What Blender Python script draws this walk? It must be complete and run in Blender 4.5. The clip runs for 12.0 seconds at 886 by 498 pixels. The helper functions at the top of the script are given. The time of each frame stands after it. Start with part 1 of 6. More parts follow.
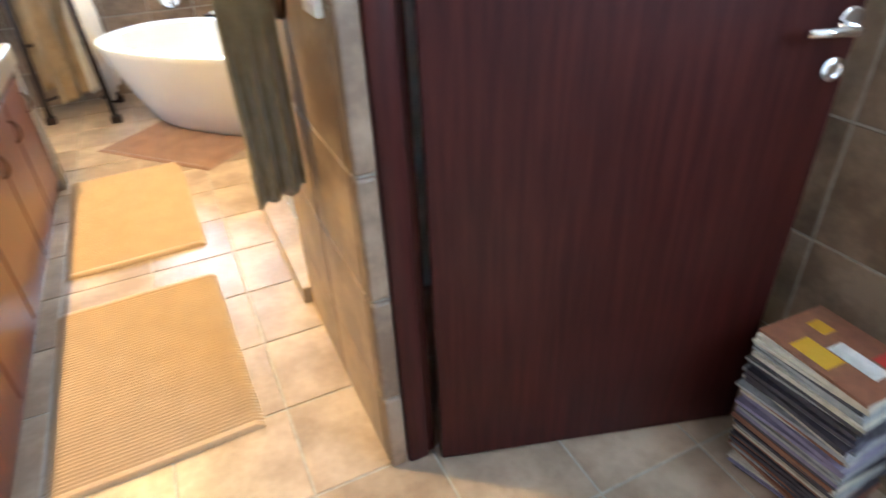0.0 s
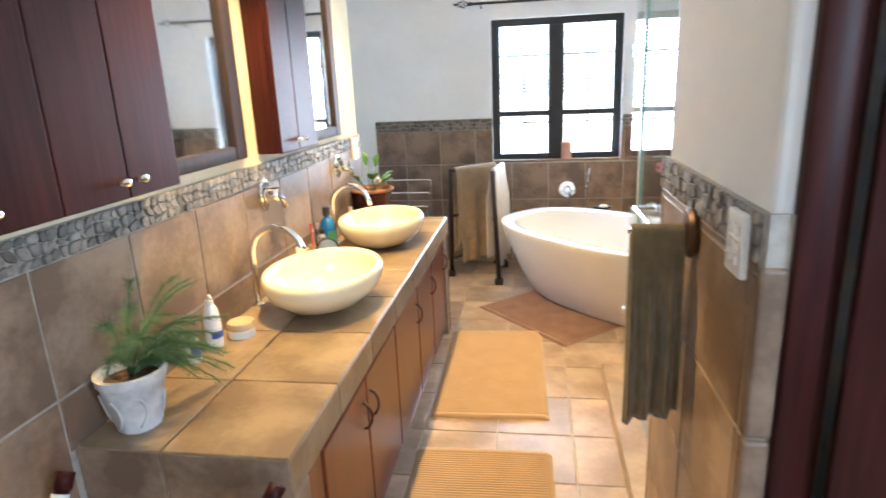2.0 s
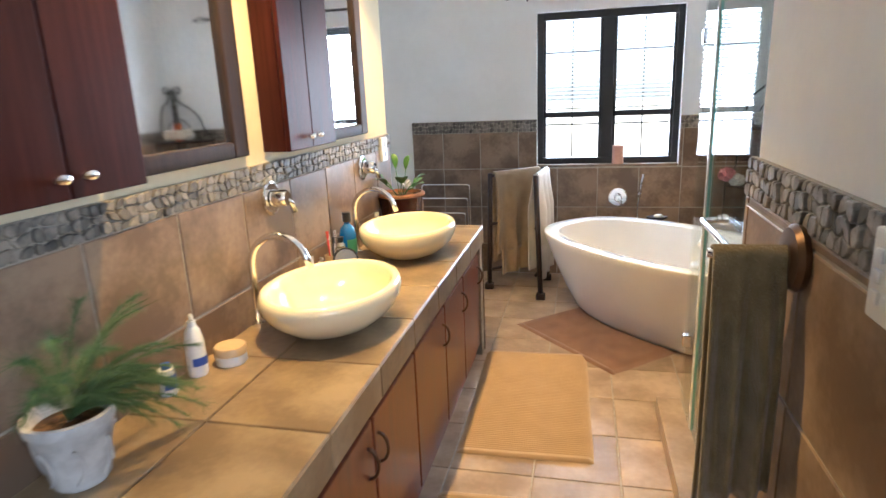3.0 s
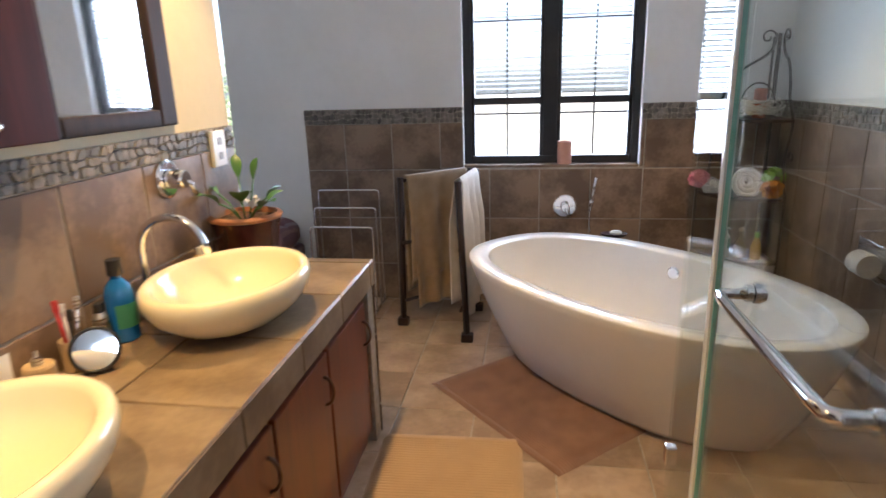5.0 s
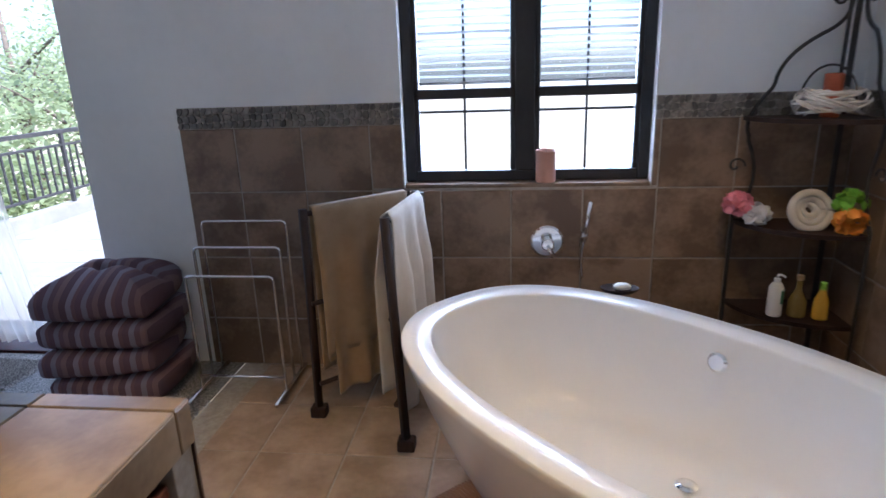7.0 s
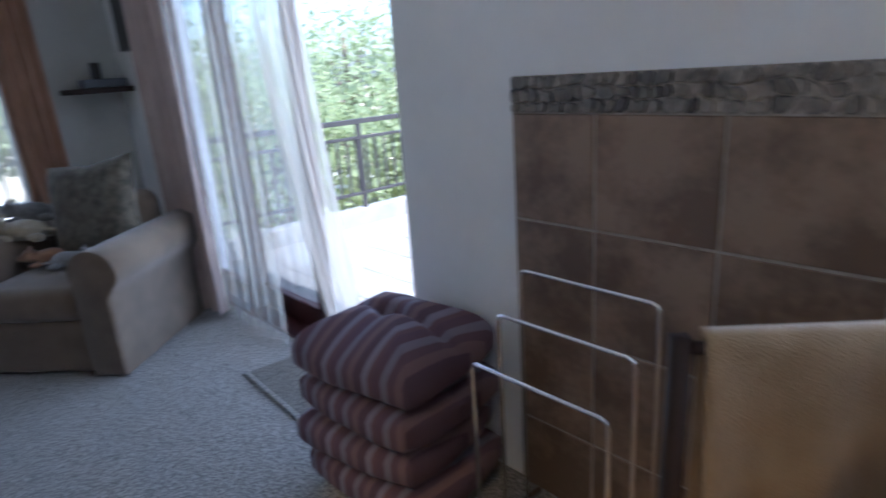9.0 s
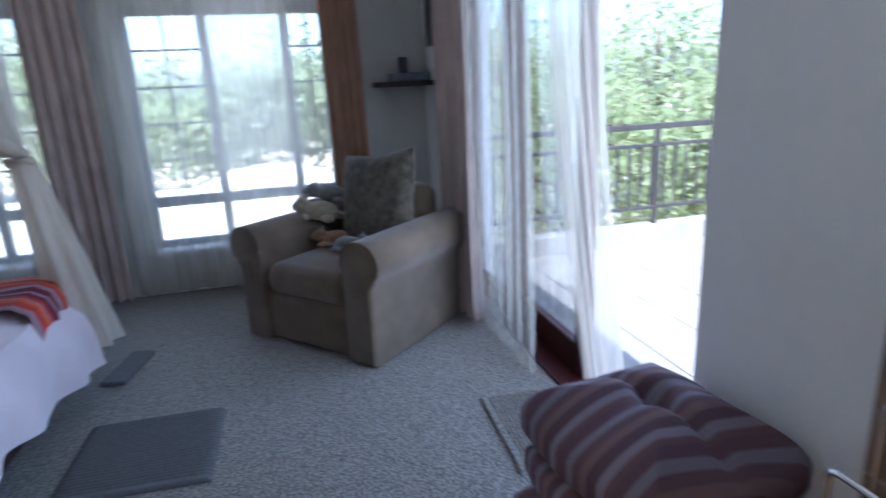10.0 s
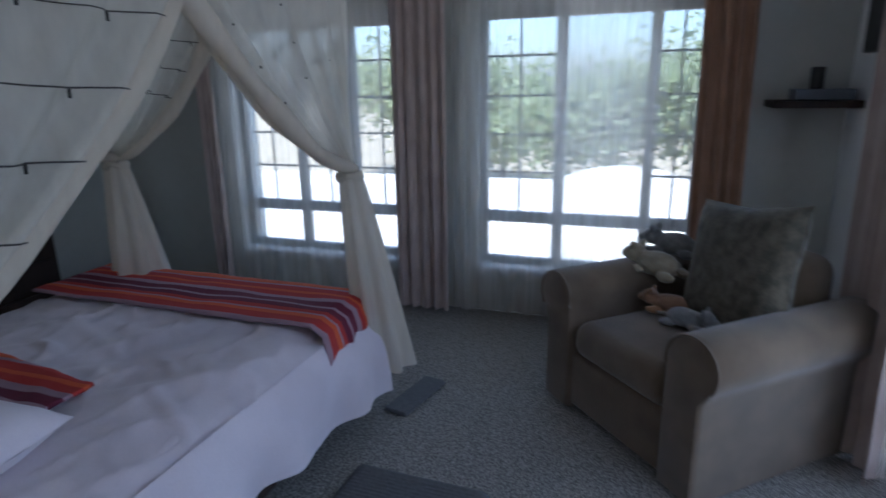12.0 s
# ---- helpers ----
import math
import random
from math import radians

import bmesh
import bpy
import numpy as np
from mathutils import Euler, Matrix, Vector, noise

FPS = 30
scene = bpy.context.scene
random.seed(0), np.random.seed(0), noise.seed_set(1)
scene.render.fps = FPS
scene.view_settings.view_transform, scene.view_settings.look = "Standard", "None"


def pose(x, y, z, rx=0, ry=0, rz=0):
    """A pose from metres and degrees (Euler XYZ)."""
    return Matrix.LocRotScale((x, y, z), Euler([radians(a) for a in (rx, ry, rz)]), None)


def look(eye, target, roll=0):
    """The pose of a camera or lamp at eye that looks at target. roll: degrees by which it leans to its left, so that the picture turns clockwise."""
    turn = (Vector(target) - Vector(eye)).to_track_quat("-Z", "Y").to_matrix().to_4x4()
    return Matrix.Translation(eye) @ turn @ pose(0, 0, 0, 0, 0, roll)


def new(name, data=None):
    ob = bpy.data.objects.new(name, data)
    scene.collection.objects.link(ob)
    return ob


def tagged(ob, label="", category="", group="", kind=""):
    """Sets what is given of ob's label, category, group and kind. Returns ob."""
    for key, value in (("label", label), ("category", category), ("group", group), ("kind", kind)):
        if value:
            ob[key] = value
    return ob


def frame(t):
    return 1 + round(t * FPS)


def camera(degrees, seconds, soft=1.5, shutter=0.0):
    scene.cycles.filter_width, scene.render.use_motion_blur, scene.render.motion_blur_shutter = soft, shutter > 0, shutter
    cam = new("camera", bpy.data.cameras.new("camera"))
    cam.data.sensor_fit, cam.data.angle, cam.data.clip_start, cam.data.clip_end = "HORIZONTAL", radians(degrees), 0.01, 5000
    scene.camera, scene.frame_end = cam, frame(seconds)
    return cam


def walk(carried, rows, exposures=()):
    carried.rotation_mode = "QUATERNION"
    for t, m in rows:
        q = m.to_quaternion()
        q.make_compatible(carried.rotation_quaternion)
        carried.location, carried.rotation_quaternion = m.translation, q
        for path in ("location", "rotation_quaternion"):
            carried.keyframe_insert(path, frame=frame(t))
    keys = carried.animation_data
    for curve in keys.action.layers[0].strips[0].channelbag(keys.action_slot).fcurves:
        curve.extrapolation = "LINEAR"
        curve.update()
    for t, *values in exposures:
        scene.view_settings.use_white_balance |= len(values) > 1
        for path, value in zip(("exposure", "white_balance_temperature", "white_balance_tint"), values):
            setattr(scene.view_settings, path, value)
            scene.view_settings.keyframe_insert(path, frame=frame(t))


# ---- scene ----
cam = camera(73.4, 12.0, shutter=0.5)
PATH = [
    (0, (1.254, -1.139, 1.48), (1.94, 0.392, 0.391), -2.6),
    (0.5, (1.22, -1.165, 1.52), (1.589, 0.528, 0.521), -3.2),
    (1, (1.175, -1.188, 1.599), (1.305, 0.642, 0.803), -2.9),
    (1.5, (1.16, -1.193, 1.62), (1.056, 0.708, 1.005), -2.5),
    (2, (1.147, -1.141, 1.631), (0.841, 0.762, 1.099), -2.5),
    (2.5, (1.129, -1.008, 1.604), (0.675, 0.873, 1.1), -2.4),
    (4.3, (1.224, -0.036, 1.492), (0.824, 1.85, 0.96), -2.0),
    (4.5, (1.224, 0.071, 1.486), (0.849, 1.961, 0.95), -1.9),
    (5, (1.214, 0.363, 1.494), (0.923, 2.265, 0.948), -1.7),
    (5.5, (1.226, 0.602, 1.488), (1.027, 2.515, 0.938), -1.5),
    (6, (1.27, 0.933, 1.482), (1.097, 2.848, 0.933), -1.7),
    (6.5, (1.277, 1.252, 1.476), (1.095, 3.163, 0.916), -1.8),
    (6.7, (1.267, 1.389, 1.471), (1.077, 3.297, 0.902), -1.7),
    (8.3, (1.277, 2.502, 1.344), (0.416, 4.214, 0.773), -3.6),
    (8.5, (1.071, 2.768, 1.336), (0.046, 4.386, 0.761), -3.1),
    (9, (0.822, 2.967, 1.362), (-0.601, 4.246, 0.779), -4.0),
    (9.5, (0.639, 3.116, 1.385), (-1.03, 4.055, 0.808), -3.2),
    (10, (0.473, 3.241, 1.372), (-1.393, 3.717, 0.829), -2.8),
    (10.5, (0.31, 3.296, 1.39), (-1.614, 3.427, 0.858), -2.1),
    (11, (0.079, 3.305, 1.412), (-1.846, 3.228, 0.875), -1.7),
    (11.5, (-0.106, 3.302, 1.444), (-2.005, 2.988, 0.9), -1.3),
    (12, (-0.239, 3.33, 1.49), (-2.06, 2.698, 0.958), -1.0),
]
EXPOSURES = [(0.0, 3.7, 5250, 3), (1.0, 3.65, 5350, 5), (2.5, 3.05, 5450, 8), (4.5, 2.4, 5600, 14), (6.5, 1.9, 5100, 16), (8.5, 1.8, 5000, 14), (9.5, 2.1, 4950, 13), (10.2, 1.95, 5000, 13), (11.0, 1.7, 5050, 13), (12.0, 1.35, 5050, 12)]
walk(cam, [(t, look(eye, target, roll)) for t, eye, target, roll in PATH], EXPOSURES)

# ---------------------------------------------------------------- light
world = bpy.data.worlds.new("sky")
scene.world = world
world.use_nodes = True
wn = world.node_tree
sky = wn.nodes.new("ShaderNodeTexSky")
sky.sky_type, sky.sun_disc = "NISHITA", False
sky.dust_density = 2.5
sky.sun_elevation, sky.sun_rotation = radians(58), radians(100)
wn.links.new(sky.outputs[0], wn.nodes["Background"].inputs[0])
wn.nodes["Background"].inputs[1].default_value = 0.15


def lamp(name, kind, m, energy, color, **extra):
    data = bpy.data.lights.new(name, kind)
    data.energy, data.color = energy, color
    if "size" in extra:
        data.shape, data.size, data.size_y = "RECTANGLE", extra["size"], extra["size_y"]
    if "angle" in extra:
        data.angle = extra["angle"]
    if "radius" in extra:
        data.shadow_soft_size = extra["radius"]
    if "cone" in extra:
        data.spot_size, data.spot_blend = extra["cone"], 0.5
    ob = new(name, data)
    ob.matrix_world = m
    return ob


SUN_DIR = Vector((math.cos(radians(58)) * math.cos(radians(-10)), math.cos(radians(58)) * math.sin(radians(-10)), math.sin(radians(58))))
lamp("sun", "SUN", look(SUN_DIR * 20, (0, 0, 0)), 3.8, (1.0, 0.95, 0.88), angle=radians(0.53))
DAY = (0.86, 0.93, 1.0)
lamp("daylight_bath_window", "AREA", look((1.31, 4.60, 1.55), (1.31, 0, 1.35)), 18, DAY, size=1.1, size_y=1.15)
lamp("daylight_sliding_door", "AREA", look((-1.9, 4.75, 1.15), (-1.9, 0, 0.9)), 6.5, DAY, size=2.1, size_y=2.0)
lamp("daylight_bedroom_window", "AREA", look((-4.25, 2.95, 1.15), (0, 2.95, 0.9)), 2.6, DAY, size=1.2, size_y=1.5)
lamp("daylight_bedroom_window_far", "AREA", look((-4.25, 1.15, 1.15), (0, 1.15, 0.9)), 2.4, DAY, size=1.2, size_y=1.5)
lamp("daylight_side_window", "AREA", look((2.86, -1.65, 1.75), (0, -0.9, 0.9)), 5, (0.74, 0.87, 1.0), size=0.9, size_y=0.7)
WARM = (1.0, 0.62, 0.21)
DOWNLIGHTS = ((0.42, 0.82, 27), (0.42, 2.06, 27), (1.95, 3.05, 11))
for x, y, watts in DOWNLIGHTS:
    lamp("downlight_beam", "SPOT", look((x, y, 2.57), (x, y, 0)), watts, WARM, radius=0.03, cone=radians(94))


# ---------------------------------------------------------------- materials
def material(name, color, color2=None, rough=0.5, metal=0.0, scale=6.0, bump=0.0, bump_scale=60.0, rand=0.0, coat=0.0, stretch=(1, 1, 1), sheen=0.0, detail=6.0, spec=0.5, lo=0.35, hi=0.68):
    """Two-scale mottled surface: broad stains and fine grain, with a little relief."""
    m = bpy.data.materials.new(name)
    m.use_nodes = True
    nt = m.node_tree
    N, L = nt.nodes, nt.links
    b = N["Principled BSDF"]
    b.inputs["Roughness"].default_value = rough
    b.inputs["Metallic"].default_value = metal
    b.inputs["Coat Weight"].default_value = coat
    b.inputs["Sheen Weight"].default_value = sheen
    b.inputs["Specular IOR Level"].default_value = spec
    tc = N.new("ShaderNodeTexCoord")
    mp = N.new("ShaderNodeMapping")
    mp.inputs["Scale"].default_value = stretch
    vec = tc.outputs["Object"]
    info = N.new("ShaderNodeObjectInfo")
    if rand:
        add = N.new("ShaderNodeVectorMath")
        mul = N.new("ShaderNodeVectorMath")
        mul.operation = "SCALE"
        mul.inputs[0].default_value = (31, 17, 23)
        L.new(info.outputs["Random"], mul.inputs["Scale"])
        L.new(vec, add.inputs[0])
        L.new(mul.outputs[0], add.inputs[1])
        vec = add.outputs[0]
    L.new(vec, mp.inputs["Vector"])
    n1 = N.new("ShaderNodeTexNoise")
    n1.inputs["Scale"].default_value, n1.inputs["Detail"].default_value = scale, detail
    L.new(mp.outputs[0], n1.inputs["Vector"])
    n2 = N.new("ShaderNodeTexNoise")
    n2.inputs["Scale"].default_value, n2.inputs["Detail"].default_value = bump_scale, 4
    L.new(mp.outputs[0], n2.inputs["Vector"])
    ramp = N.new("ShaderNodeValToRGB")
    ramp.color_ramp.elements[0].position, ramp.color_ramp.elements[1].position = lo, hi
    ramp.color_ramp.elements[0].color = (*color, 1)
    ramp.color_ramp.elements[1].color = (*(color2 or tuple(min(1, c * 1.15) for c in color)), 1)
    mixf = N.new("ShaderNodeMath")
    mixf.operation = "MULTIPLY_ADD"
    L.new(n2.outputs["Fac"], mixf.inputs[0])
    mixf.inputs[1].default_value = 0.25
    sub = N.new("ShaderNodeMath")
    sub.operation = "SUBTRACT"
    L.new(n1.outputs["Fac"], sub.inputs[0])
    sub.inputs[1].default_value = 0.125
    L.new(sub.outputs[0], mixf.inputs[2])
    L.new(mixf.outputs[0], ramp.inputs["Fac"])
    out = ramp.outputs["Color"]
    if rand:
        hsv = N.new("ShaderNodeHueSaturation")
        mr = N.new("ShaderNodeMapRange")
        mr.inputs["To Min"].default_value, mr.inputs["To Max"].default_value = 1 - rand, 1 + rand
        L.new(info.outputs["Random"], mr.inputs["Value"])
        L.new(mr.outputs[0], hsv.inputs["Value"])
        L.new(out, hsv.inputs["Color"])
        out = hsv.outputs["Color"]
    L.new(out, b.inputs["Base Color"])
    rr = N.new("ShaderNodeMapRange")
    rr.inputs["To Min"].default_value, rr.inputs["To Max"].default_value = max(0, rough - 0.07), min(1, rough + 0.07)
    L.new(n1.outputs["Fac"], rr.inputs["Value"])
    L.new(rr.outputs[0], b.inputs["Roughness"])
    if bump:
        bp = N.new("ShaderNodeBump")
        bp.inputs["Strength"].default_value, bp.inputs["Distance"].default_value = bump, 0.004
        L.new(n2.outputs["Fac"], bp.inputs["Height"])
        L.new(bp.outputs[0], b.inputs["Normal"])
    return m


def stripes(name, stops, axis, length, rough=0.9, bump=0.3):
    """Woven cloth striped across one local axis; stops are (position 0..1, colour)."""
    m = material(name, (0.5, 0.5, 0.5), rough=rough, bump=bump, bump_scale=300)
    nt = m.node_tree
    N, L = nt.nodes, nt.links
    tc = N.new("ShaderNodeTexCoord")
    sep = N.new("ShaderNodeSeparateXYZ")
    L.new(tc.outputs["Object"], sep.inputs[0])
    mm = N.new("ShaderNodeMath")
    mm.operation = "DIVIDE"
    mm.inputs[1].default_value = length
    L.new(sep.outputs[axis], mm.inputs[0])
    fr = N.new("ShaderNodeMath")
    fr.operation = "FRACT"
    L.new(mm.outputs[0], fr.inputs[0])
    r = N.new("ShaderNodeValToRGB")
    r.color_ramp.interpolation = "CONSTANT"
    while len(r.color_ramp.elements) < len(stops):
        r.color_ramp.elements.new(0.5)
    for e, (p, c) in zip(r.color_ramp.elements, stops):
        e.position, e.color = p, (*c, 1)
    L.new(fr.outputs[0], r.inputs["Fac"])
    mix = N.new("ShaderNodeMix")
    mix.data_type, mix.blend_type = "RGBA", "MULTIPLY"
    mix.inputs["Factor"].default_value = 0.5
    nz = N.new("ShaderNodeTexNoise")
    nz.inputs["Scale"].default_value = 180
    L.new(tc.outputs["Object"], nz.inputs["Vector"])
    L.new(r.outputs["Color"], mix.inputs["A"])
    L.new(nz.outputs["Color"], mix.inputs["B"])
    L.new(r.outputs["Color"], N["Principled BSDF"].inputs["Base Color"])
    return m


def cloth_sheer(name, color, clear):
    m = bpy.data.materials.new(name)
    m.use_nodes = True
    N, L = m.node_tree.nodes, m.node_tree.links
    N.remove(N["Principled BSDF"])
    d, t, tr = N.new("ShaderNodeBsdfDiffuse"), N.new("ShaderNodeBsdfTranslucent"), N.new("ShaderNodeBsdfTransparent")
    d.inputs[0].default_value = t.inputs[0].default_value = (*color, 1)
    m1, m2 = N.new("ShaderNodeMixShader"), N.new("ShaderNodeMixShader")
    m1.inputs[0].default_value = 0.5
    L.new(d.outputs[0], m1.inputs[1]), L.new(t.outputs[0], m1.inputs[2])
    tc, w = N.new("ShaderNodeTexCoord"), N.new("ShaderNodeTexNoise")
    w.inputs["Scale"].default_value, w.inputs["Detail"].default_value = 5, 5
    mr = N.new("ShaderNodeMapRange")
    mr.inputs["To Min"].default_value, mr.inputs["To Max"].default_value = clear + 0.12, clear - 0.12
    mp = N.new("ShaderNodeMapping")
    mp.inputs["Scale"].default_value = (6, 6, 0.4)
    L.new(tc.outputs["Object"], mp.inputs[0]), L.new(mp.outputs[0], w.inputs["Vector"]), L.new(w.outputs["Fac"], mr.inputs["Value"])
    L.new(mr.outputs[0], m2.inputs[0])
    L.new(m1.outputs[0], m2.inputs[1]), L.new(tr.outputs[0], m2.inputs[2])
    L.new(m2.outputs[0], N["Material Output"].inputs[0])
    return m


def glass_sheet(name, tint=(0.96, 0.985, 0.98), gloss=1.0):
    m = bpy.data.materials.new(name)
    m.use_nodes = True
    N, L = m.node_tree.nodes, m.node_tree.links
    N.remove(N["Principled BSDF"])
    tr, gl, fr, mx = N.new("ShaderNodeBsdfTransparent"), N.new("ShaderNodeBsdfGlossy"), N.new("ShaderNodeFresnel"), N.new("ShaderNodeMixShader")
    tr.inputs[0].default_value = (*tint, 1)
    gl.inputs["Roughness"].default_value = 0.02
    fr.inputs["IOR"].default_value = 1.4
    mul = N.new("ShaderNodeMath")
    mul.operation = "MULTIPLY"
    mul.inputs[1].default_value = gloss
    L.new(fr.outputs[0], mul.inputs[0]), L.new(mul.outputs[0], mx.inputs[0])
    L.new(tr.outputs[0], mx.inputs[1]), L.new(gl.outputs[0], mx.inputs[2]), L.new(mx.outputs[0], N["Material Output"].inputs[0])
    return m


TILE = material("stone_tile", (0.155, 0.100, 0.065), (0.30, 0.21, 0.142), rough=0.38, lo=0.4, hi=0.62, scale=4.5, bump=0.12, bump_scale=40, rand=0.10)
FLOOR_TILE = material("floor_tile", (0.27, 0.19, 0.13), (0.45, 0.335, 0.24), rough=0.33, lo=0.36, hi=0.68, scale=5, bump=0.1, bump_scale=35, rand=0.09)
COUNTER_TILE = material("counter_tile", (0.185, 0.125, 0.07), (0.32, 0.23, 0.135), rough=0.33, lo=0.38, hi=0.66, scale=6, bump=0.1, bump_scale=45, rand=0.07)
GROUT = material("grout", (0.34, 0.30, 0.25), (0.43, 0.39, 0.33), rough=0.9, scale=30, bump=0.3)
GROUT_DARK = material("counter_grout", (0.27, 0.23, 0.18), (0.34, 0.30, 0.24), rough=0.9, scale=30, bump=0.3)
PLASTER = material("white_plaster", (0.79, 0.785, 0.765), (0.85, 0.845, 0.83), rough=0.85, scale=2.5, bump=0.25, bump_scale=22)
CREAM = material("cream_plaster", (0.74, 0.63, 0.42), (0.80, 0.69, 0.48), rough=0.85, scale=2.5, bump=0.25, bump_scale=22)
GREY_WALL = material("grey_plaster", (0.50, 0.50, 0.46), (0.56, 0.56, 0.52), rough=0.85, scale=2.5, bump=0.2, bump_scale=22)
MAHOGANY = material("mahogany", (0.027, 0.0052, 0.0046), (0.050, 0.0105, 0.0082), rough=0.42, scale=6, bump=0.05, bump_scale=60, stretch=(9, 9, 0.5), spec=0.16)
CAB_WOOD = material("cabinet_wood", (0.115, 0.028, 0.012), (0.18, 0.048, 0.02), rough=0.32, scale=3, bump=0.05, bump_scale=30, stretch=(8, 8, 0.5), coat=0.2)
DARK_WOOD = material("dark_wood", (0.018, 0.010, 0.008), (0.04, 0.022, 0.017), rough=0.55, spec=0.3, scale=4, bump=0.1, bump_scale=40, stretch=(6, 6, 0.6))
BLACK_FRAME = material("black_window_frame", (0.018, 0.016, 0.016), (0.03, 0.027, 0.026), rough=0.4, scale=8, bump=0.05)
SLAT = material("grey_blind_slat", (0.45, 0.47, 0.48), (0.52, 0.54, 0.55), rough=0.5, scale=8)
CHROME = material("chrome", (0.82, 0.82, 0.83), (0.88, 0.88, 0.88), rough=0.09, metal=1.0, scale=9)
STEEL = material("brushed_steel", (0.62, 0.62, 0.63), (0.72, 0.72, 0.73), rough=0.28, metal=1.0, scale=9, stretch=(1, 1, 20))
BASIN = material("cream_ceramic", (0.79, 0.70, 0.47), (0.83, 0.74, 0.52), rough=0.14, scale=3, coat=0.4)
TUB = material("white_acrylic", (0.80, 0.78, 0.76), (0.84, 0.82, 0.80), rough=0.2, scale=3, coat=0.3)
MAT = material("tan_bath_mat", (0.40, 0.27, 0.155), (0.44, 0.30, 0.175), rough=0.95, scale=9, bump=0.6, bump_scale=260, sheen=0.3)
PINK_MAT = material("dusky_bath_mat", (0.19, 0.10, 0.062), (0.25, 0.135, 0.085), rough=0.95, scale=9, bump=0.6, bump_scale=260, sheen=0.3)
GREY_MAT = material("grey_ribbed_mat", (0.115, 0.113, 0.115), (0.15, 0.148, 0.15), rough=0.95, scale=60, bump=0.4, bump_scale=260)
CARPET = material("speckled_carpet", (0.085, 0.077, 0.066), (0.36, 0.33, 0.29), rough=1.0, scale=100, bump=1.0, bump_scale=190, sheen=0.2, detail=3, lo=0.36, hi=0.66)
TOWEL_BEIGE = material("beige_towel", (0.30, 0.205, 0.11), (0.38, 0.27, 0.155), rough=0.95, scale=12, bump=0.8, bump_scale=240, sheen=0.3)
TOWEL_WHITE = material("white_towel", (0.60, 0.54, 0.46), (0.68, 0.62, 0.54), rough=0.95, scale=12, bump=0.8, bump_scale=240, sheen=0.3)
TOWEL_OLIVE = material("olive_towel", (0.15, 0.11, 0.05), (0.23, 0.175, 0.09), rough=0.95, scale=14, bump=0.9, bump_scale=240, sheen=0.3)
LINEN = material("white_bed_linen", (0.60, 0.525, 0.565), (0.68, 0.605, 0.645), rough=0.9, scale=4, bump=0.2, bump_scale=120, sheen=0.2)
CURTAIN_PINK = material("dusky_curtain", (0.42, 0.33, 0.29), (0.52, 0.42, 0.37), rough=0.9, scale=6, bump=0.3, bump_scale=200, sheen=0.2)
CURTAIN_BROWN = material("brown_curtain", (0.30, 0.17, 0.10), (0.38, 0.22, 0.14), rough=0.9, scale=6, bump=0.3, bump_scale=200, sheen=0.2)
SHEER = cloth_sheer("sheer_voile", (0.86, 0.82, 0.76), 0.66)
SHEER_DOOR = cloth_sheer("door_voile", (0.84, 0.79, 0.69), 0.76)
SHEER_CREAM = cloth_sheer("cream_voile", (0.84, 0.75, 0.63), 0.60)
NET = cloth_sheer("canopy_net", (0.80, 0.77, 0.70), 0.33)
SUEDE = material("taupe_upholstery", (0.115, 0.079, 0.047), (0.175, 0.123, 0.076), rough=0.95, scale=7, bump=0.35, bump_scale=180, sheen=0.4)
PILLOW = material("patterned_dark_cushion", (0.05, 0.042, 0.026), (0.15, 0.125, 0.085), rough=0.85, scale=22, bump=0.5, bump_scale=120, sheen=0.2)
GLASS = glass_sheet("shower_glass", gloss=0.35)
PANE = glass_sheet("window_glass", (0.98, 0.99, 0.99), 0.6)
MIRROR = material("mirror_silver", (0.86, 0.87, 0.87), rough=0.02, metal=1.0, scale=2)
WHITE_PLASTIC = material("white_plastic", (0.76, 0.75, 0.72), (0.80, 0.79, 0.76), rough=0.35, scale=8)
IRON = material("wrought_iron", (0.02, 0.018, 0.017), (0.04, 0.035, 0.032), rough=0.55, scale=20, bump=0.3)
PATIO = material("patio_tile", (0.20, 0.187, 0.165), (0.25, 0.235, 0.21), rough=0.6, scale=5, bump=0.15, rand=0.06)


# ---------------------------------------------------------------- builders
BASE = {}
SOFT = ("taupe_upholstery", "white_bed_linen", "striped_cushion")


def thing(name, at=(0, 0, 0), label="", category="", group="", kind="", rz=0.0):
    ob = new(name)
    m = pose(*at, 0, 0, rz)
    ob.matrix_basis = m
    BASE[ob.name] = m
    return tagged(ob, label, category, group, kind)


def finish(bm, name, mat, smooth):
    if smooth:
        for f in bm.faces:
            f.smooth = True
        for e in bm.edges:
            if len(e.link_faces) != 2:
                continue
            bend = e.calc_face_angle(0)
            a, b = sorted(f.calc_area() for f in e.link_faces)
            if bend > 0.7 or (mat.name not in SOFT and bend > 0.1 and b > 7 * a):
                e.smooth = False
    me = bpy.data.meshes.new(name)
    bm.to_mesh(me)
    bm.free()
    me.materials.append(mat)
    return me


def part(name, bm, mat, parent=None, label="", smooth=True, kind=""):
    """A mesh given in world metres, linked as one object under its thing."""
    m = BASE[parent.name] if parent else Matrix()
    bm.transform(m.inverted())
    ob = new(name, finish(bm, name, mat, smooth))
    if parent:
        ob.parent = parent
        BASE[ob.name] = m
    return tagged(ob, label, kind=kind)


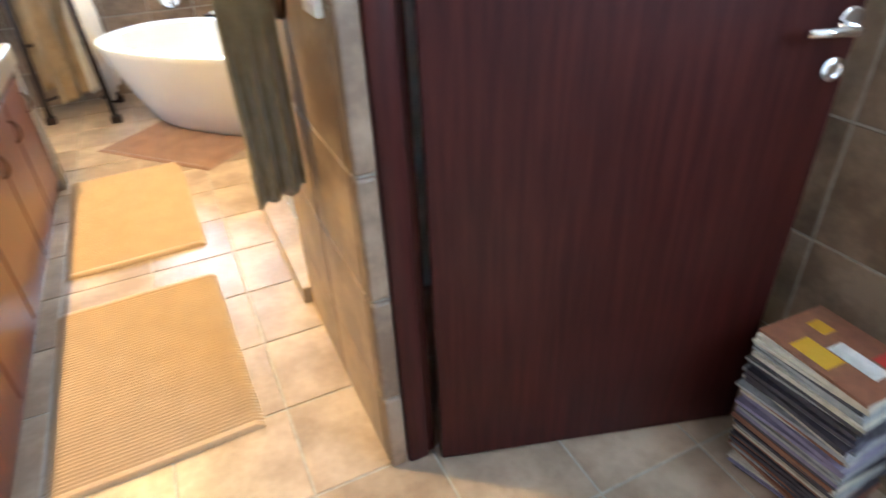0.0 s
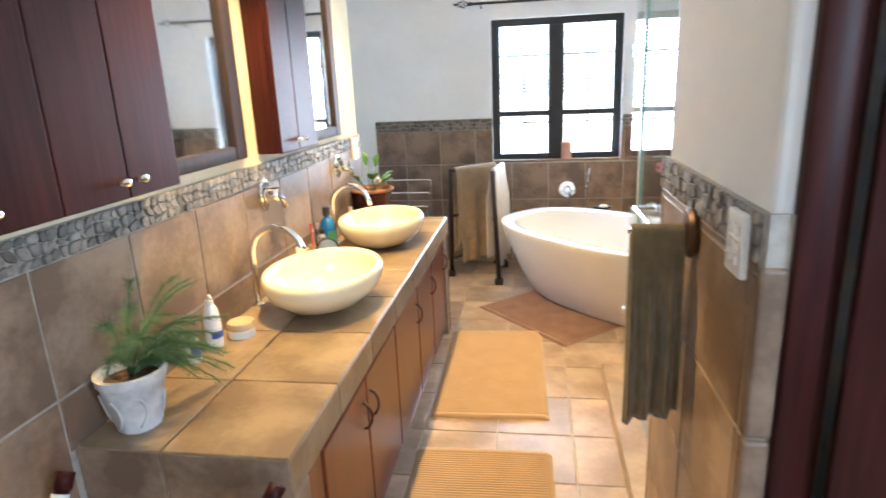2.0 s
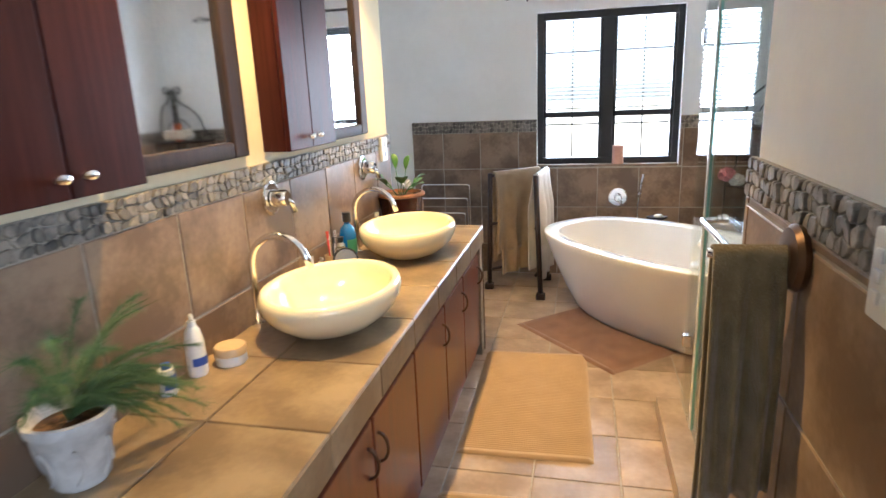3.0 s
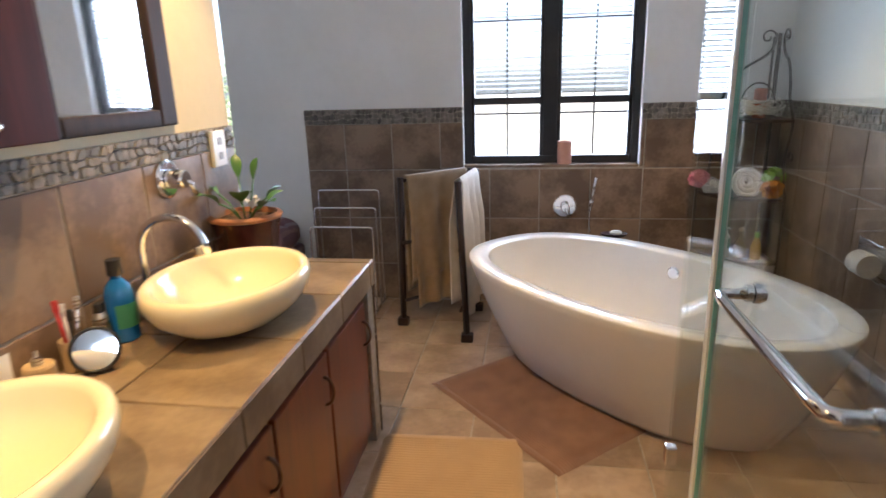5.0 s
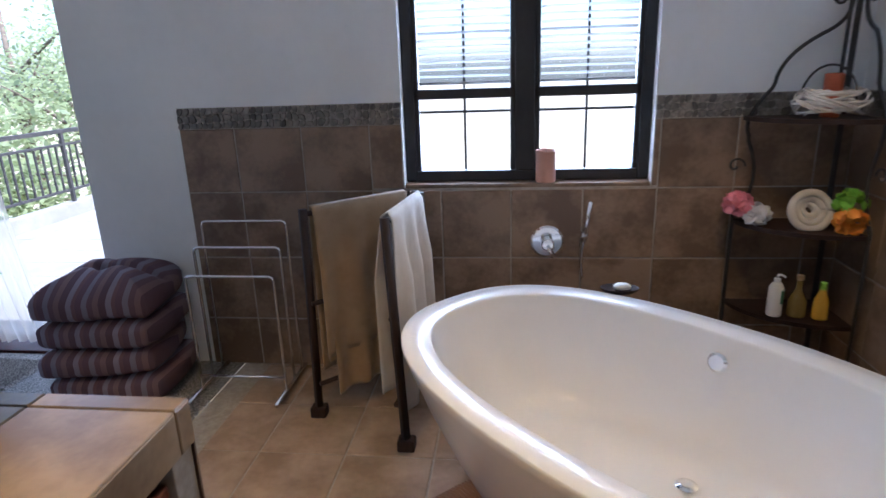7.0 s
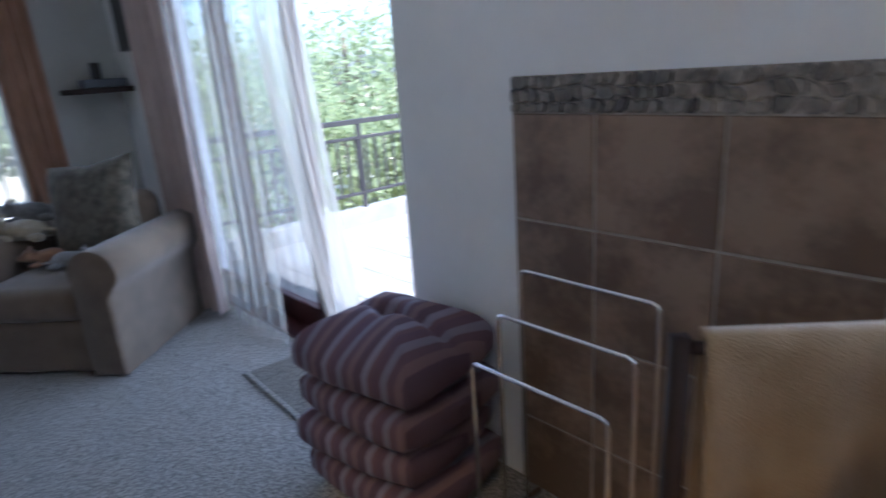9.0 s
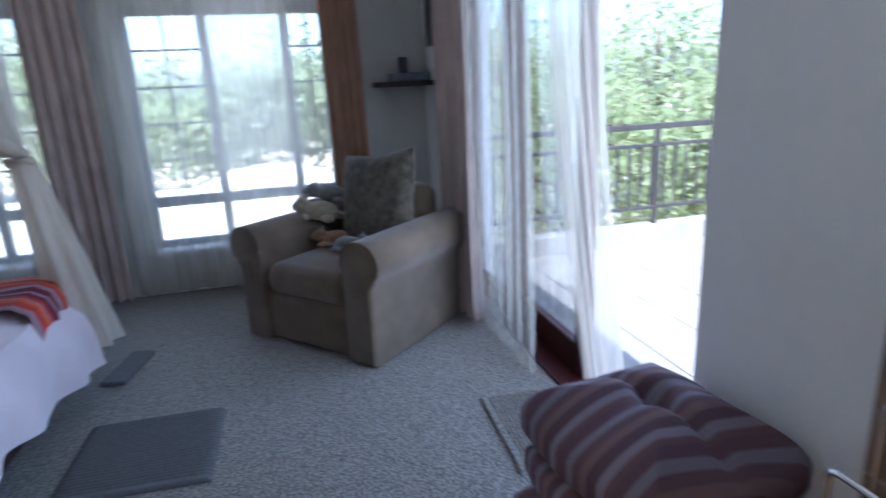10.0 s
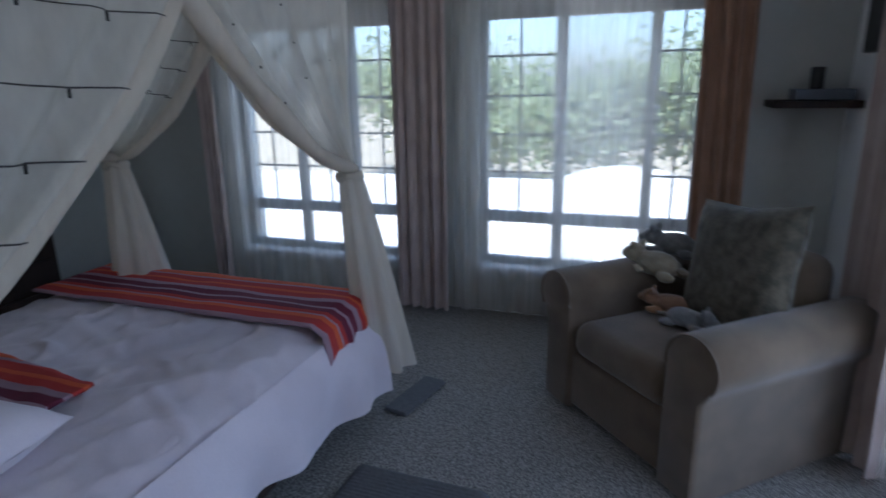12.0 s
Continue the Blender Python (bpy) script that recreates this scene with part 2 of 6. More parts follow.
def solo(name, bm, mat, label, category="", group="", kind="", smooth=True, at=None):
    """A thing that is one mesh; at is its base."""
    m = pose(*at) if at else Matrix()
    bm.transform(m.inverted())
    ob = new(name, finish(bm, name, mat, smooth))
    ob.matrix_basis = m
    BASE[ob.name] = m
    return tagged(ob, label, category, group, kind)


def B():
    return bmesh.new()


def box(bm, lo, hi, bevel=0.0, m=None, segs=2):
    t = bmesh.new()
    c = [(a + b) / 2 for a, b in zip(lo, hi)]
    s = [abs(b - a) for a, b in zip(lo, hi)]
    bmesh.ops.create_cube(t, size=1, matrix=Matrix.Translation(c) @ Matrix.Diagonal((*s, 1)))
    if bevel:
        bmesh.ops.bevel(t, geom=t.edges[:], offset=min(bevel, min(s) * 0.45), segments=segs, profile=0.5, affect="EDGES")
    if m is not None:
        t.transform(m)
    merge(bm, t)
    return bm


def merge(bm, t):
    me = bpy.data.meshes.new("tmp")
    t.to_mesh(me)
    t.free()
    bm.from_mesh(me)
    bpy.data.meshes.remove(me)


def grid(bm, nu, nv, fn, closed_u=False):
    """A sheet of nu x nv cells through fn(u, v), both from 0 to 1."""
    rows = []
    for j in range(nv + 1):
        rows.append([bm.verts.new(fn(i / nu, j / nv)) for i in range(nu if closed_u else nu + 1)])
    n = nu if closed_u else nu
    for j in range(nv):
        for i in range(n):
            k = (i + 1) % len(rows[j])
            bm.faces.new((rows[j][i], rows[j][k], rows[j + 1][k], rows[j + 1][i]))
    return rows


def lathe(bm, profile, segs=24, m=None, cap=True):
    t = bmesh.new()
    rings = [[t.verts.new((r * math.cos(2 * math.pi * i / segs), r * math.sin(2 * math.pi * i / segs), z)) for i in range(segs)] for r, z in profile]
    for a, b in zip(rings, rings[1:]):
        for i in range(segs):
            k = (i + 1) % segs
            t.faces.new((a[i], a[k], b[k], b[i]))
    if cap:
        t.faces.new(rings[0][::-1])
        t.faces.new(rings[-1])
    if m is not None:
        t.transform(m)
    merge(bm, t)
    return bm


def tube(bm, pts, r, segs=8, taper=None):
    pts = [Vector(p) for p in pts]
    rings = []
    up = Vector((0, 0, 1))
    prev = None
    for i, p in enumerate(pts):
        d = (pts[min(i + 1, len(pts) - 1)] - pts[max(i - 1, 0)]).normalized()
        if prev is None:
            a = d.cross(up) if abs(d.z) < 0.95 else d.cross(Vector((1, 0, 0)))
        else:
            a = prev - d * prev.dot(d)
        a.normalize()
        prev = a
        b = d.cross(a)
        rr = r * (taper(i / (len(pts) - 1)) if taper else 1)
        rings.append([bm.verts.new(p + a * rr * math.cos(2 * math.pi * k / segs) + b * rr * math.sin(2 * math.pi * k / segs)) for k in range(segs)])
    for a, b in zip(rings, rings[1:]):
        for k in range(segs):
            n = (k + 1) % segs
            bm.faces.new((a[k], a[n], b[n], b[k]))
    bm.faces.new(rings[0][::-1])
    bm.faces.new(rings[-1])
    return bm


def bezier(p0, p1, p2, n=12):
    p0, p1, p2 = Vector(p0), Vector(p1), Vector(p2)
    return [p0 * (1 - t) ** 2 + p1 * 2 * t * (1 - t) + p2 * t * t for t in (i / n for i in range(n + 1))]


def arc(c, r, a0, a1, ax, ay, n=12):
    c, ax, ay = Vector(c), Vector(ax), Vector(ay)
    return [c + ax * r * math.cos(a0 + (a1 - a0) * i / n) + ay * r * math.sin(a0 + (a1 - a0) * i / n) for i in range(n + 1)]


def nz(*p):
    return noise.noise(Vector(p))


# ---------------------------------------------------------------- structure
CEIL = 2.62
WY = 4.29


def wall(name, pieces, mat, label, bevel=0.0):
    bm = B()
    for lo, hi in pieces:
        box(bm, lo, hi, bevel, segs=4)
    return solo(name, bm, mat, label, "wall", kind="structure", smooth=False)


wall_window = wall("wall_window", [((-0.83, WY, -0.1), (0.77, WY + 0.24, CEIL)), ((1.89, WY, -0.1), (3.0, WY + 0.24, CEIL)), ((0.77, WY, -0.1), (1.89, WY + 0.24, 0.93)), ((0.77, WY, 2.15), (1.89, WY + 0.24, CEIL)),
                                   ((-3.2, WY, 2.15), (-0.83, WY + 0.24, CEIL)), ((-4.2, WY, -0.1), (-3.2, WY + 0.24, CEIL))], PLASTER, "white plastered wall with window and sliding door openings")
wall_vanity = wall("wall_vanity", [((-0.14, -2.4, -0.1), (0.0, 2.66, CEIL))], CREAM, "cream plastered wall behind the vanity")
wall_right = wall("wall_right", [((2.72, -1.2, -0.1), (2.9, WY, CEIL)), ((2.72, -2.4, -0.1), (2.9, -2.1, CEIL)), ((2.72, -2.1, -0.1), (2.9, -1.2, 1.4)), ((2.72, -2.1, 2.1), (2.9, -1.2, CEIL))], PLASTER, "white plastered side wall with a window opening")
wall_towel = wall("wall_towel", [((1.565, -0.03, -0.1), (1.68, 0.83, CEIL))], PLASTER, "rounded white plaster wall beside the shower", 0.03)
wall_door = wall("wall_door", [((1.68, -0.02, 2.12), (2.72, 0.1, CEIL)), ((2.64, -0.02, -0.1), (2.72, 0.1, 2.12))], PLASTER, "plastered wall above the wooden door")
wall_shower_back = wall("wall_shower_back", [((1.68, 0.72, -0.1), (2.72, 0.83, CEIL))], PLASTER, "shower back wall")
wall_south = wall("wall_south", [((-0.14, -2.5, -0.1), (2.9, -2.4, CEIL))], PLASTER, "plain white plastered wall")
wall_bed_far = wall("wall_bed_far", [((-4.2, -0.9, -0.1), (-3.93, 0.45, CEIL)), ((-4.2, 1.8, -0.1), (-3.93, 2.29, CEIL)), ((-4.2, 3.62, -0.1), (-3.93, WY, CEIL)), ((-4.2, 0.45, -0.1), (-3.93, 1.8, 0.32)), ((-4.2, 2.29, -0.1), (-3.93, 3.62, 0.32)),
                                     ((-4.2, 0.45, 1.93), (-3.93, 1.8, CEIL)), ((-4.2, 2.29, 1.93), (-3.93, 3.62, CEIL))], GREY_WALL, "grey-green plastered bedroom wall with two windows")
wall_bed_south = wall("wall_bed_south", [((-4.2, -1.0, -0.1), (-0.14, -0.9, CEIL))], GREY_WALL, "grey-green plastered bedroom wall")
bm = B()
box(bm, (-4.2, -2.5, CEIL), (2.9, WY + 0.24, CEIL + 0.1))
solo("ceiling", bm, PLASTER, "white plastered ceiling", "ceiling", kind="structure", smooth=False)
bm = B()
box(bm, (-0.14, -2.5, -0.12), (2.9, WY, -0.004))
floor_bath = solo("floor_bath", bm, GROUT, "beige tiled bathroom floor with pale grout", "floor", kind="structure", smooth=False)
bm = B()
grid(bm, 140, 170, lambda u, v: (-3.93 + u * 3.79, -0.9 + v * 5.42, 0.002 + 0.003 * nz(u * 90, v * 120, 0)))
solo("floor_carpet", bm, CARPET, "speckled grey-beige loop carpet", "carpet", kind="structure")

TILE_MESH = {}


def tile_mesh(w, h, d, mat):
    key = (round(w, 3), round(h, 3), d, mat.name)
    if key not in TILE_MESH:
        b = 0.0025
        t = B()
        o = [t.verts.new(p) for p in ((0, 0, 0), (w, 0, 0), (w, h, 0), (0, h, 0))]
        i1 = [t.verts.new(p) for p in ((0, 0, d - b), (w, 0, d - b), (w, h, d - b), (0, h, d - b))]
        i2 = [t.verts.new(p) for p in ((b, b, d), (w - b, b, d), (w - b, h - b, d), (b, h - b, d))]
        for p, q in ((o, i1), (i1, i2)):
            for k in range(4):
                n = (k + 1) % 4
                t.faces.new((p[k], p[n], q[n], q[k]))
        t.faces.new(i2)
        TILE_MESH[key] = finish(t, "tile", mat, False)
    return TILE_MESH[key]


def tile_field(parent, org, ud, vd, u0, u1, v0, v1, pu, pv, su, sv, mat, d=0.004, gap=0.007, skip=()):
    """Tiles of pitch pu x pv on a plane; joints pass through su, sv; skip holds boxes (u0, u1, v0, v1) left bare."""
    ud, vd = Vector(ud), Vector(vd)
    nd = ud.cross(vd)
    inv = BASE[parent.name].inverted()
    i = math.floor((u0 - su) / pu)
    while su + i * pu < u1 - 1e-4:
        a, b = max(u0, su + i * pu), min(u1, su + (i + 1) * pu)
        j = math.floor((v0 - sv) / pv)
        while sv + j * pv < v1 - 1e-4:
            c, e = max(v0, sv + j * pv), min(v1, sv + (j + 1) * pv)
            j += 1
            cu = [(a, b, c, e)]
            for s0, s1, t0, t1 in skip:
                nxt = []
                for p, q, r, s in cu:
                    if q <= s0 or p >= s1 or s <= t0 or r >= t1:
                        nxt.append((p, q, r, s))
                        continue
                    if r < t0:
                        nxt.append((p, q, r, t0))
                    if s > t1:
                        nxt.append((p, q, t1, s))
                    if p < s0:
                        nxt.append((p, s0, max(r, t0), min(s, t1)))
                    if q > s1:
                        nxt.append((s1, q, max(r, t0), min(s, t1)))
                cu = nxt
            for p, q, r, s in cu:
                w, h = q - p - gap, s - r - gap
                if w < 0.015 or h < 0.015:
                    continue
                ob = new("tile", tile_mesh(w, h, d, mat))
                loc = Vector(org) + ud * (p + gap / 2) + vd * (r + gap / 2)
                ob.parent = parent
                ob.matrix_basis = inv @ (Matrix.Translation(loc) @ Matrix((ud, vd, nd)).transposed().to_4x4())
        i += 1


def mosaic(org, ud, nd, u0, u1, v0, v1, size, parent):
    """A band of flat split stones bedded in grout."""
    rng = random.Random(int(u0 * 100) + int(u1 * 10))
    ud, nd, vd = Vector(ud), Vector(nd), Vector((0, 0, 1))
    org = Vector(org)
    nu, nv = max(2, round((u1 - u0) / size)), max(2, round((v1 - v0) / size))
    P = {}
    for i in range(nu + 1):
        for j in range(nv + 1):
            ju = (rng.uniform(-0.34, 0.34) + (0.12 if j % 2 else -0.12)) * (u1 - u0) / nu * (0 < i < nu)
            jv = rng.uniform(-0.34, 0.34) * (v1 - v0) / nv * (0 < j < nv)
            P[i, j] = (u0 + (u1 - u0) * i / nu + ju, v0 + (v1 - v0) * j / nv + jv)
    bm = B()
    for i in range(nu):
        for j in range(nv):
            q = [P[i, j], P[i + 1, j], P[i + 1, j + 1], P[i, j + 1]]
            cx, cy = sum(p[0] for p in q) / 4, sum(p[1] for p in q) / 4
            ring = []
            for k in range(4):
                a, b = q[k], q[(k + 1) % 4]
                for f in (rng.uniform(0.14, 0.3), rng.uniform(0.7, 0.86)):
                    ring.append((a[0] + (b[0] - a[0]) * f, a[1] + (b[1] - a[1]) * f))
            h = rng.uniform(0.004, 0.012)
            lay = []
            for sc, z in ((0.92, 0.0), (0.90, h - 0.002), (0.76, h)):
                lay.append([bm.verts.new(org + ud * (cx + (x - cx) * sc) + vd * (cy + (y - cy) * sc) + nd * z) for x, y in ring])
            for p, r in zip(lay, lay[1:]):
                for k in range(8):
                    n = (k + 1) % 8
                    bm.faces.new((p[k], p[n], r[n], r[k]))
            bm.faces.new(lay[-1])
    bmesh.ops.recalc_face_normals(bm, faces=bm.faces[:])
    return part("mosaic_stones", bm, PEBBLE_ISLAND, parent, "band of split grey-brown mosaic stones", smooth=False, kind="stuff")


PEBBLE_ISLAND = material("mosaic_stones", (0.12, 0.108, 0.095), (0.30, 0.265, 0.22), rough=0.5, scale=25, bump=0.3, bump_scale=90)
_n, _l = PEBBLE_ISLAND.node_tree.nodes, PEBBLE_ISLAND.node_tree.links
_g, _h, _r = _n.new("ShaderNodeNewGeometry"), _n.new("ShaderNodeHueSaturation"), _n.new("ShaderNodeMapRange")
_r.inputs["To Min"].default_value, _r.inputs["To Max"].default_value = 0.5, 1.35
_l.new(_g.outputs["Random Per Island"], _r.inputs["Value"])
_l.new(_r.outputs[0], _h.inputs["Value"])
_src = _n["Principled BSDF"].inputs["Base Color"].links[0].from_socket
_l.new(_src, _h.inputs["Color"])
_l.new(_h.outputs["Color"], _n["Principled BSDF"].inputs["Base Color"])


def bedding(name, lo, hi, parent):
    bm = B()
    box(bm, lo, hi)
    return part(name, bm, GROUT, parent, smooth=False)


bedding("grout_bed", (-0.303, WY - 0.012, 0), (0.77, WY, 1.325), wall_window)
bedding("grout_bed", (0.77, WY - 0.012, 0), (1.89, WY, 0.93), wall_window)
bedding("grout_bed", (1.89, WY - 0.012, 0), (2.72, WY, 1.325), wall_window)
bedding("grout_bed", (0.0, -2.4, 0), (0.012, 2.66, 1.345), wall_vanity)
bedding("grout_bed", (2.708, -2.4, 0), (2.72, WY - 0.012, 1.325), wall_right)
bedding("grout_bed", (1.553, -0.03, 0), (1.565, 0.83, 1.385), wall_towel)
bedding("grout_bed", (1.558, -0.042, 0), (1.60, -0.03, 1.385), wall_towel)
bedding("grout_bed", (1.553, 0.83, 0), (2.708, 0.842, 1.325), wall_shower_back)

# ---------------------------------------------------------------- windows and doors
def bar(bm, lo, hi, b=0.004):
    return box(bm, lo, hi, b, segs=1)


w = thing("window_1", (1.33, WY + 0.09, 0.93), "black-framed window with half-lowered blinds above the bath", "window", kind="structure")
y0, y1 = WY + 0.06, WY + 0.12
bm = B()
for lo, hi in (((0.77, y0, 0.95), (0.82, y1, 2.15)), ((1.84, y0, 0.95), (1.89, y1, 2.15)), ((0.82, y0, 0.95), (1.84, y1, 1.0)), ((0.82, y0, 2.09), (1.84, y1, 2.15)), ((1.285, y0, 1.0), (1.375, y1, 2.09))):
    bar(bm, lo, hi)
part("window_frame", bm, BLACK_FRAME, w)
for xa, xb in ((0.82, 1.285), (1.375, 1.84)):
    bm = B()
    bar(bm, (xa, y0 + 0.01, 1.33), (xb, y1 - 0.005, 1.375))
    bar(bm, (xa, y0 + 0.01, 1.0), (xa + 0.022, y1 - 0.005, 2.09))
    bar(bm, (xb - 0.022, y0 + 0.01, 1.0), (xb, y1 - 0.005, 2.09))
    part("sash", bm, BLACK_FRAME, w)
    for z in (1.265, 1.58, 1.84):
        bm = B()
        bar(bm, (xa, y0 + 0.035, z), (xb, y0 + 0.047, z + 0.012))
        part("glazing_bar", bm, BLACK_FRAME, w)
    bm = B()
    xm = (xa + xb) / 2
    bar(bm, (xm - 0.006, y0 + 0.034, 1.0), (xm + 0.006, y0 + 0.046, 2.09))
    part("glazing_bar", bm, BLACK_FRAME, w)
    bm = B()
    bar(bm, (xa, y0 + 0.05, 1.0), (xb, y0 + 0.054, 2.09))
    part("pane", bm, PANE, w).visible_shadow = False
    for k in range(22):
        z = 1.40 + k * 0.031
        bm = B()
        box(bm, (xa + 0.025, -0.011, -0.0008), (xb - 0.025, 0.011, 0.0008), m=pose(0, y0 + 0.02, z, -28, 0, 0))
        part("blind_slat", bm, SLAT, w)
bm = B()
box(bm, (0.772, WY - 0.008, 0.925), (1.888, WY + 0.13, 0.949), 0.004)
part("window_sill", bm, TILE, w)


def bedroom_window(name, ya, yb, mull):
    xw = -3.93 - 0.13
    w = thing(name, (xw, (ya + yb) / 2, 0.32), "grey-framed bedroom window with fine glazing bars", "window", kind="structure")
    bm = B()
    for lo, hi in (((xw, ya, 0.32), (xw + 0.06, ya + 0.05, 1.93)), ((xw, yb - 0.05, 0.32), (xw + 0.06, yb, 1.93)), ((xw, ya + 0.05, 0.32), (xw + 0.06, yb - 0.05, 0.37)), ((xw, ya + 0.05, 1.87), (xw + 0.06, yb - 0.05, 1.93)),
                   ((xw, ya + 0.05, 0.61), (xw + 0.06, yb - 0.05, 0.68))):
        bar(bm, lo, hi)
    for m in mull:
        bar(bm, (xw, m - 0.03, 0.37), (xw + 0.06, m + 0.03, 0.61))
        bar(bm, (xw, m - 0.03, 0.68), (xw + 0.06, m + 0.03, 1.87))
    part("window_frame", bm, FRAME_GREY, w)
    edges = [ya, *mull, yb]
    for a, b in zip(edges, edges[1:]):
        wide = b - a > 0.52
        for z in (0.93, 1.17, 1.41, 1.65):
            if wide:
                continue
            bm = B()
            bar(bm, (xw + 0.02, a + 0.03, z), (xw + 0.034, b - 0.03, z + 0.014))
            part("glazing_bar", bm, BLACK_FRAME, w)
        if not wide:
            bm = B()
            bar(bm, (xw + 0.018, (a + b) / 2 - 0.007, 0.68), (xw + 0.032, (a + b) / 2 + 0.007, 1.87))
            part("glazing_bar", bm, BLACK_FRAME, w)
        bm = B()
        bar(bm, (xw + 0.035, a + 0.02, 0.35), (xw + 0.039, b - 0.02, 1.9))
        part("pane", bm, PANE, w).visible_shadow = False
    bm = B()
    box(bm, (xw - 0.02, ya + 0.002, 0.30), (-3.90, yb - 0.002, 0.325), 0.004)
    part("window_sill", bm, PLASTER, w)


FRAME_GREY = material("grey_bronze_frame", (0.035, 0.038, 0.045), (0.05, 0.054, 0.062), rough=0.4, scale=8)
bedroom_window("window_2", 2.29, 3.62, (2.80, 3.33))
bedroom_window("window_3", 0.45, 1.80, (0.95, 1.38))

d = thing("sliding_door", (-2.0, WY + 0.1, 0), "brown timber sliding patio door standing open", "sliding door", kind="structure")
for xa, xb in ((-3.2, -2.50), (-2.62, -1.77)):
    yy = WY + 0.10 if xa < -3 else WY + 0.16
    bm = B()
    for lo, hi in (((xa, yy, 0.02), (xa + 0.09, yy + 0.05, 2.13)), ((xb - 0.09, yy, 0.02), (xb, yy + 0.05, 2.13)), ((xa + 0.09, yy, 0.02), (xb - 0.09, yy + 0.05, 0.16)), ((xa + 0.09, yy, 2.03), (xb - 0.09, yy + 0.05, 2.13))):
        box(bm, lo, hi, 0.006)
    leaf = part("leaf", bm, MAHOGANY, d)
    bm = B()
    box(bm, (xa + 0.08, yy + 0.02, 0.15), (xb - 0.08, yy + 0.026, 2.04))
    part("pane", bm, PANE, leaf).visible_shadow = False
bm = B()
box(bm, (-3.2, WY + 0.04, -0.02), (-0.83, WY + 0.24, 0.018), 0.004)
part("track", bm, MAHOGANY, d)

# interior door ajar beside the magazines
door = thing("door_1", (1.70, -0.085, 0), "dark mahogany flush door standing slightly ajar", "door", kind="structure")
ang = math.degrees(math.atan2(-0.265, 0.86))
DM = pose(1.695, -0.075, 0, 0, 0, ang)
bm = B()
box(bm, (0, -0.02, 0.012), (0.905, 0.02, 2.05), 0.004, m=DM)
leaf = part("leaf", bm, MAHOGANY, door)
bm = B()
box(bm, (1.60, -0.062, 0), (1.665, 0.07, 2.12), 0.012)
box(bm, (1.665, -0.045, 0), (1.69, 0.06, 2.12), 0.006)
box(bm, (1.60, -0.062, 2.07), (2.68, 0.07, 2.16), 0.012)
box(bm, (2.63, -0.045, 0), (2.69, 0.07, 2.12), 0.008)
part("door_frame", bm, MAHOGANY, door)
bm = B()
lathe(bm, [(0.024, 0), (0.026, 0.006), (0.022, 0.009)], 20, DM @ pose(0.878, -0.02, 1.185, 90, 0, 0))
tube(bm, [(DM @ Vector(p)) for p in ((0.878, -0.022, 1.17), (0.878, -0.055, 1.17), (0.868, -0.062, 1.17), (0.81, -0.062, 1.172), (0.765, -0.058, 1.172))], 0.0105, 10)
part("door_handle", bm, CHROME, leaf, "chrome lever handle")
bm = B()
lathe(bm, [(0.024, 0), (0.026, 0.006), (0.017, 0.009), (0.012, 0.006)], 20, DM @ pose(0.872, -0.02, 1.085, 90, 0, 0))
part("escutcheon", bm, CHROME, leaf, "chrome keyhole rose")

# ---------------------------------------------------------------- vanity
CZ = 0.80
counter = thing("vanity_counter", (0.29, 1.31, 0), "tiled vanity counter on tiled end walls", "counter")
bm = B()
box(bm, (0.012, 0.006, 0.69), (0.568, 2.62, 0.79), 0.003)
box(bm, (0.012, 0.008, 0.0), (0.568, 0.10, 0.69), 0.003)
box(bm, (0.012, 2.54, 0.0), (0.568, 2.618, 0.69), 0.003)
part("slab", bm, GROUT_DARK, counter, smooth=False)
tile_field(counter, (0, 0, 0.791), (1, 0, 0), (0, 1, 0), 0.012, 0.577, 0.0, 2.626, 0.335, 0.367, 0.242, 0.0, COUNTER_TILE, d=0.009, gap=0.005)
tile_field(counter, (0.568, 0, 0), (0, 1, 0), (0, 0, 1), 0.0, 2.626, 0.69, 0.797, 0.367, 0.33, 0.0, 0.467, COUNTER_TILE, d=0.009, gap=0.005)
tile_field(counter, (0, 0.009, 0), (1, 0, 0), (0, 0, 1), 0.012, 0.577, 0.0, 0.797, 0.335, 0.33, 0.242, 0.597, TILE, d=0.009, gap=0.005)
tile_field(counter, (0.568, 0, 0), (0, 1, 0), (0, 0, 1), 0.0, 0.10, 0.0, 0.69, 0.367, 0.33, 0.0, 0.03, TILE, d=0.009, gap=0.005)
tile_field(counter, (0, 2.617, 0), (-1, 0, 0), (0, 0, 1), -0.577, -0.012, 0.0, 0.797, 0.335, 0.33, -0.242, 0.467, TILE, d=0.009, gap=0.005)

CAB_Y = ((0.10, 1.15), (1.15, 1.65), (1.65, 2.08), (2.08, 2.54))


def cabinet_door(cab, ya, yb, hinge_low):
    bm = B()
    box(bm, (0.535, ya + 0.006, 0.07), (0.556, yb - 0.006, 0.648), 0.006)
    dr = part("door", bm, CAB_WOOD, cab)
    bm = B()
    yh = yb - 0.055 if hinge_low else ya + 0.035
    tube(bm, arc((0.556, yh, 0.53), 0.05, -math.pi / 2, math.pi / 2, (0.62, 0, 0), (0, 0, 1), 10), 0.0055, 8)
    part("handle", bm, DARK_BRONZE, dr, "bronze bow handle")


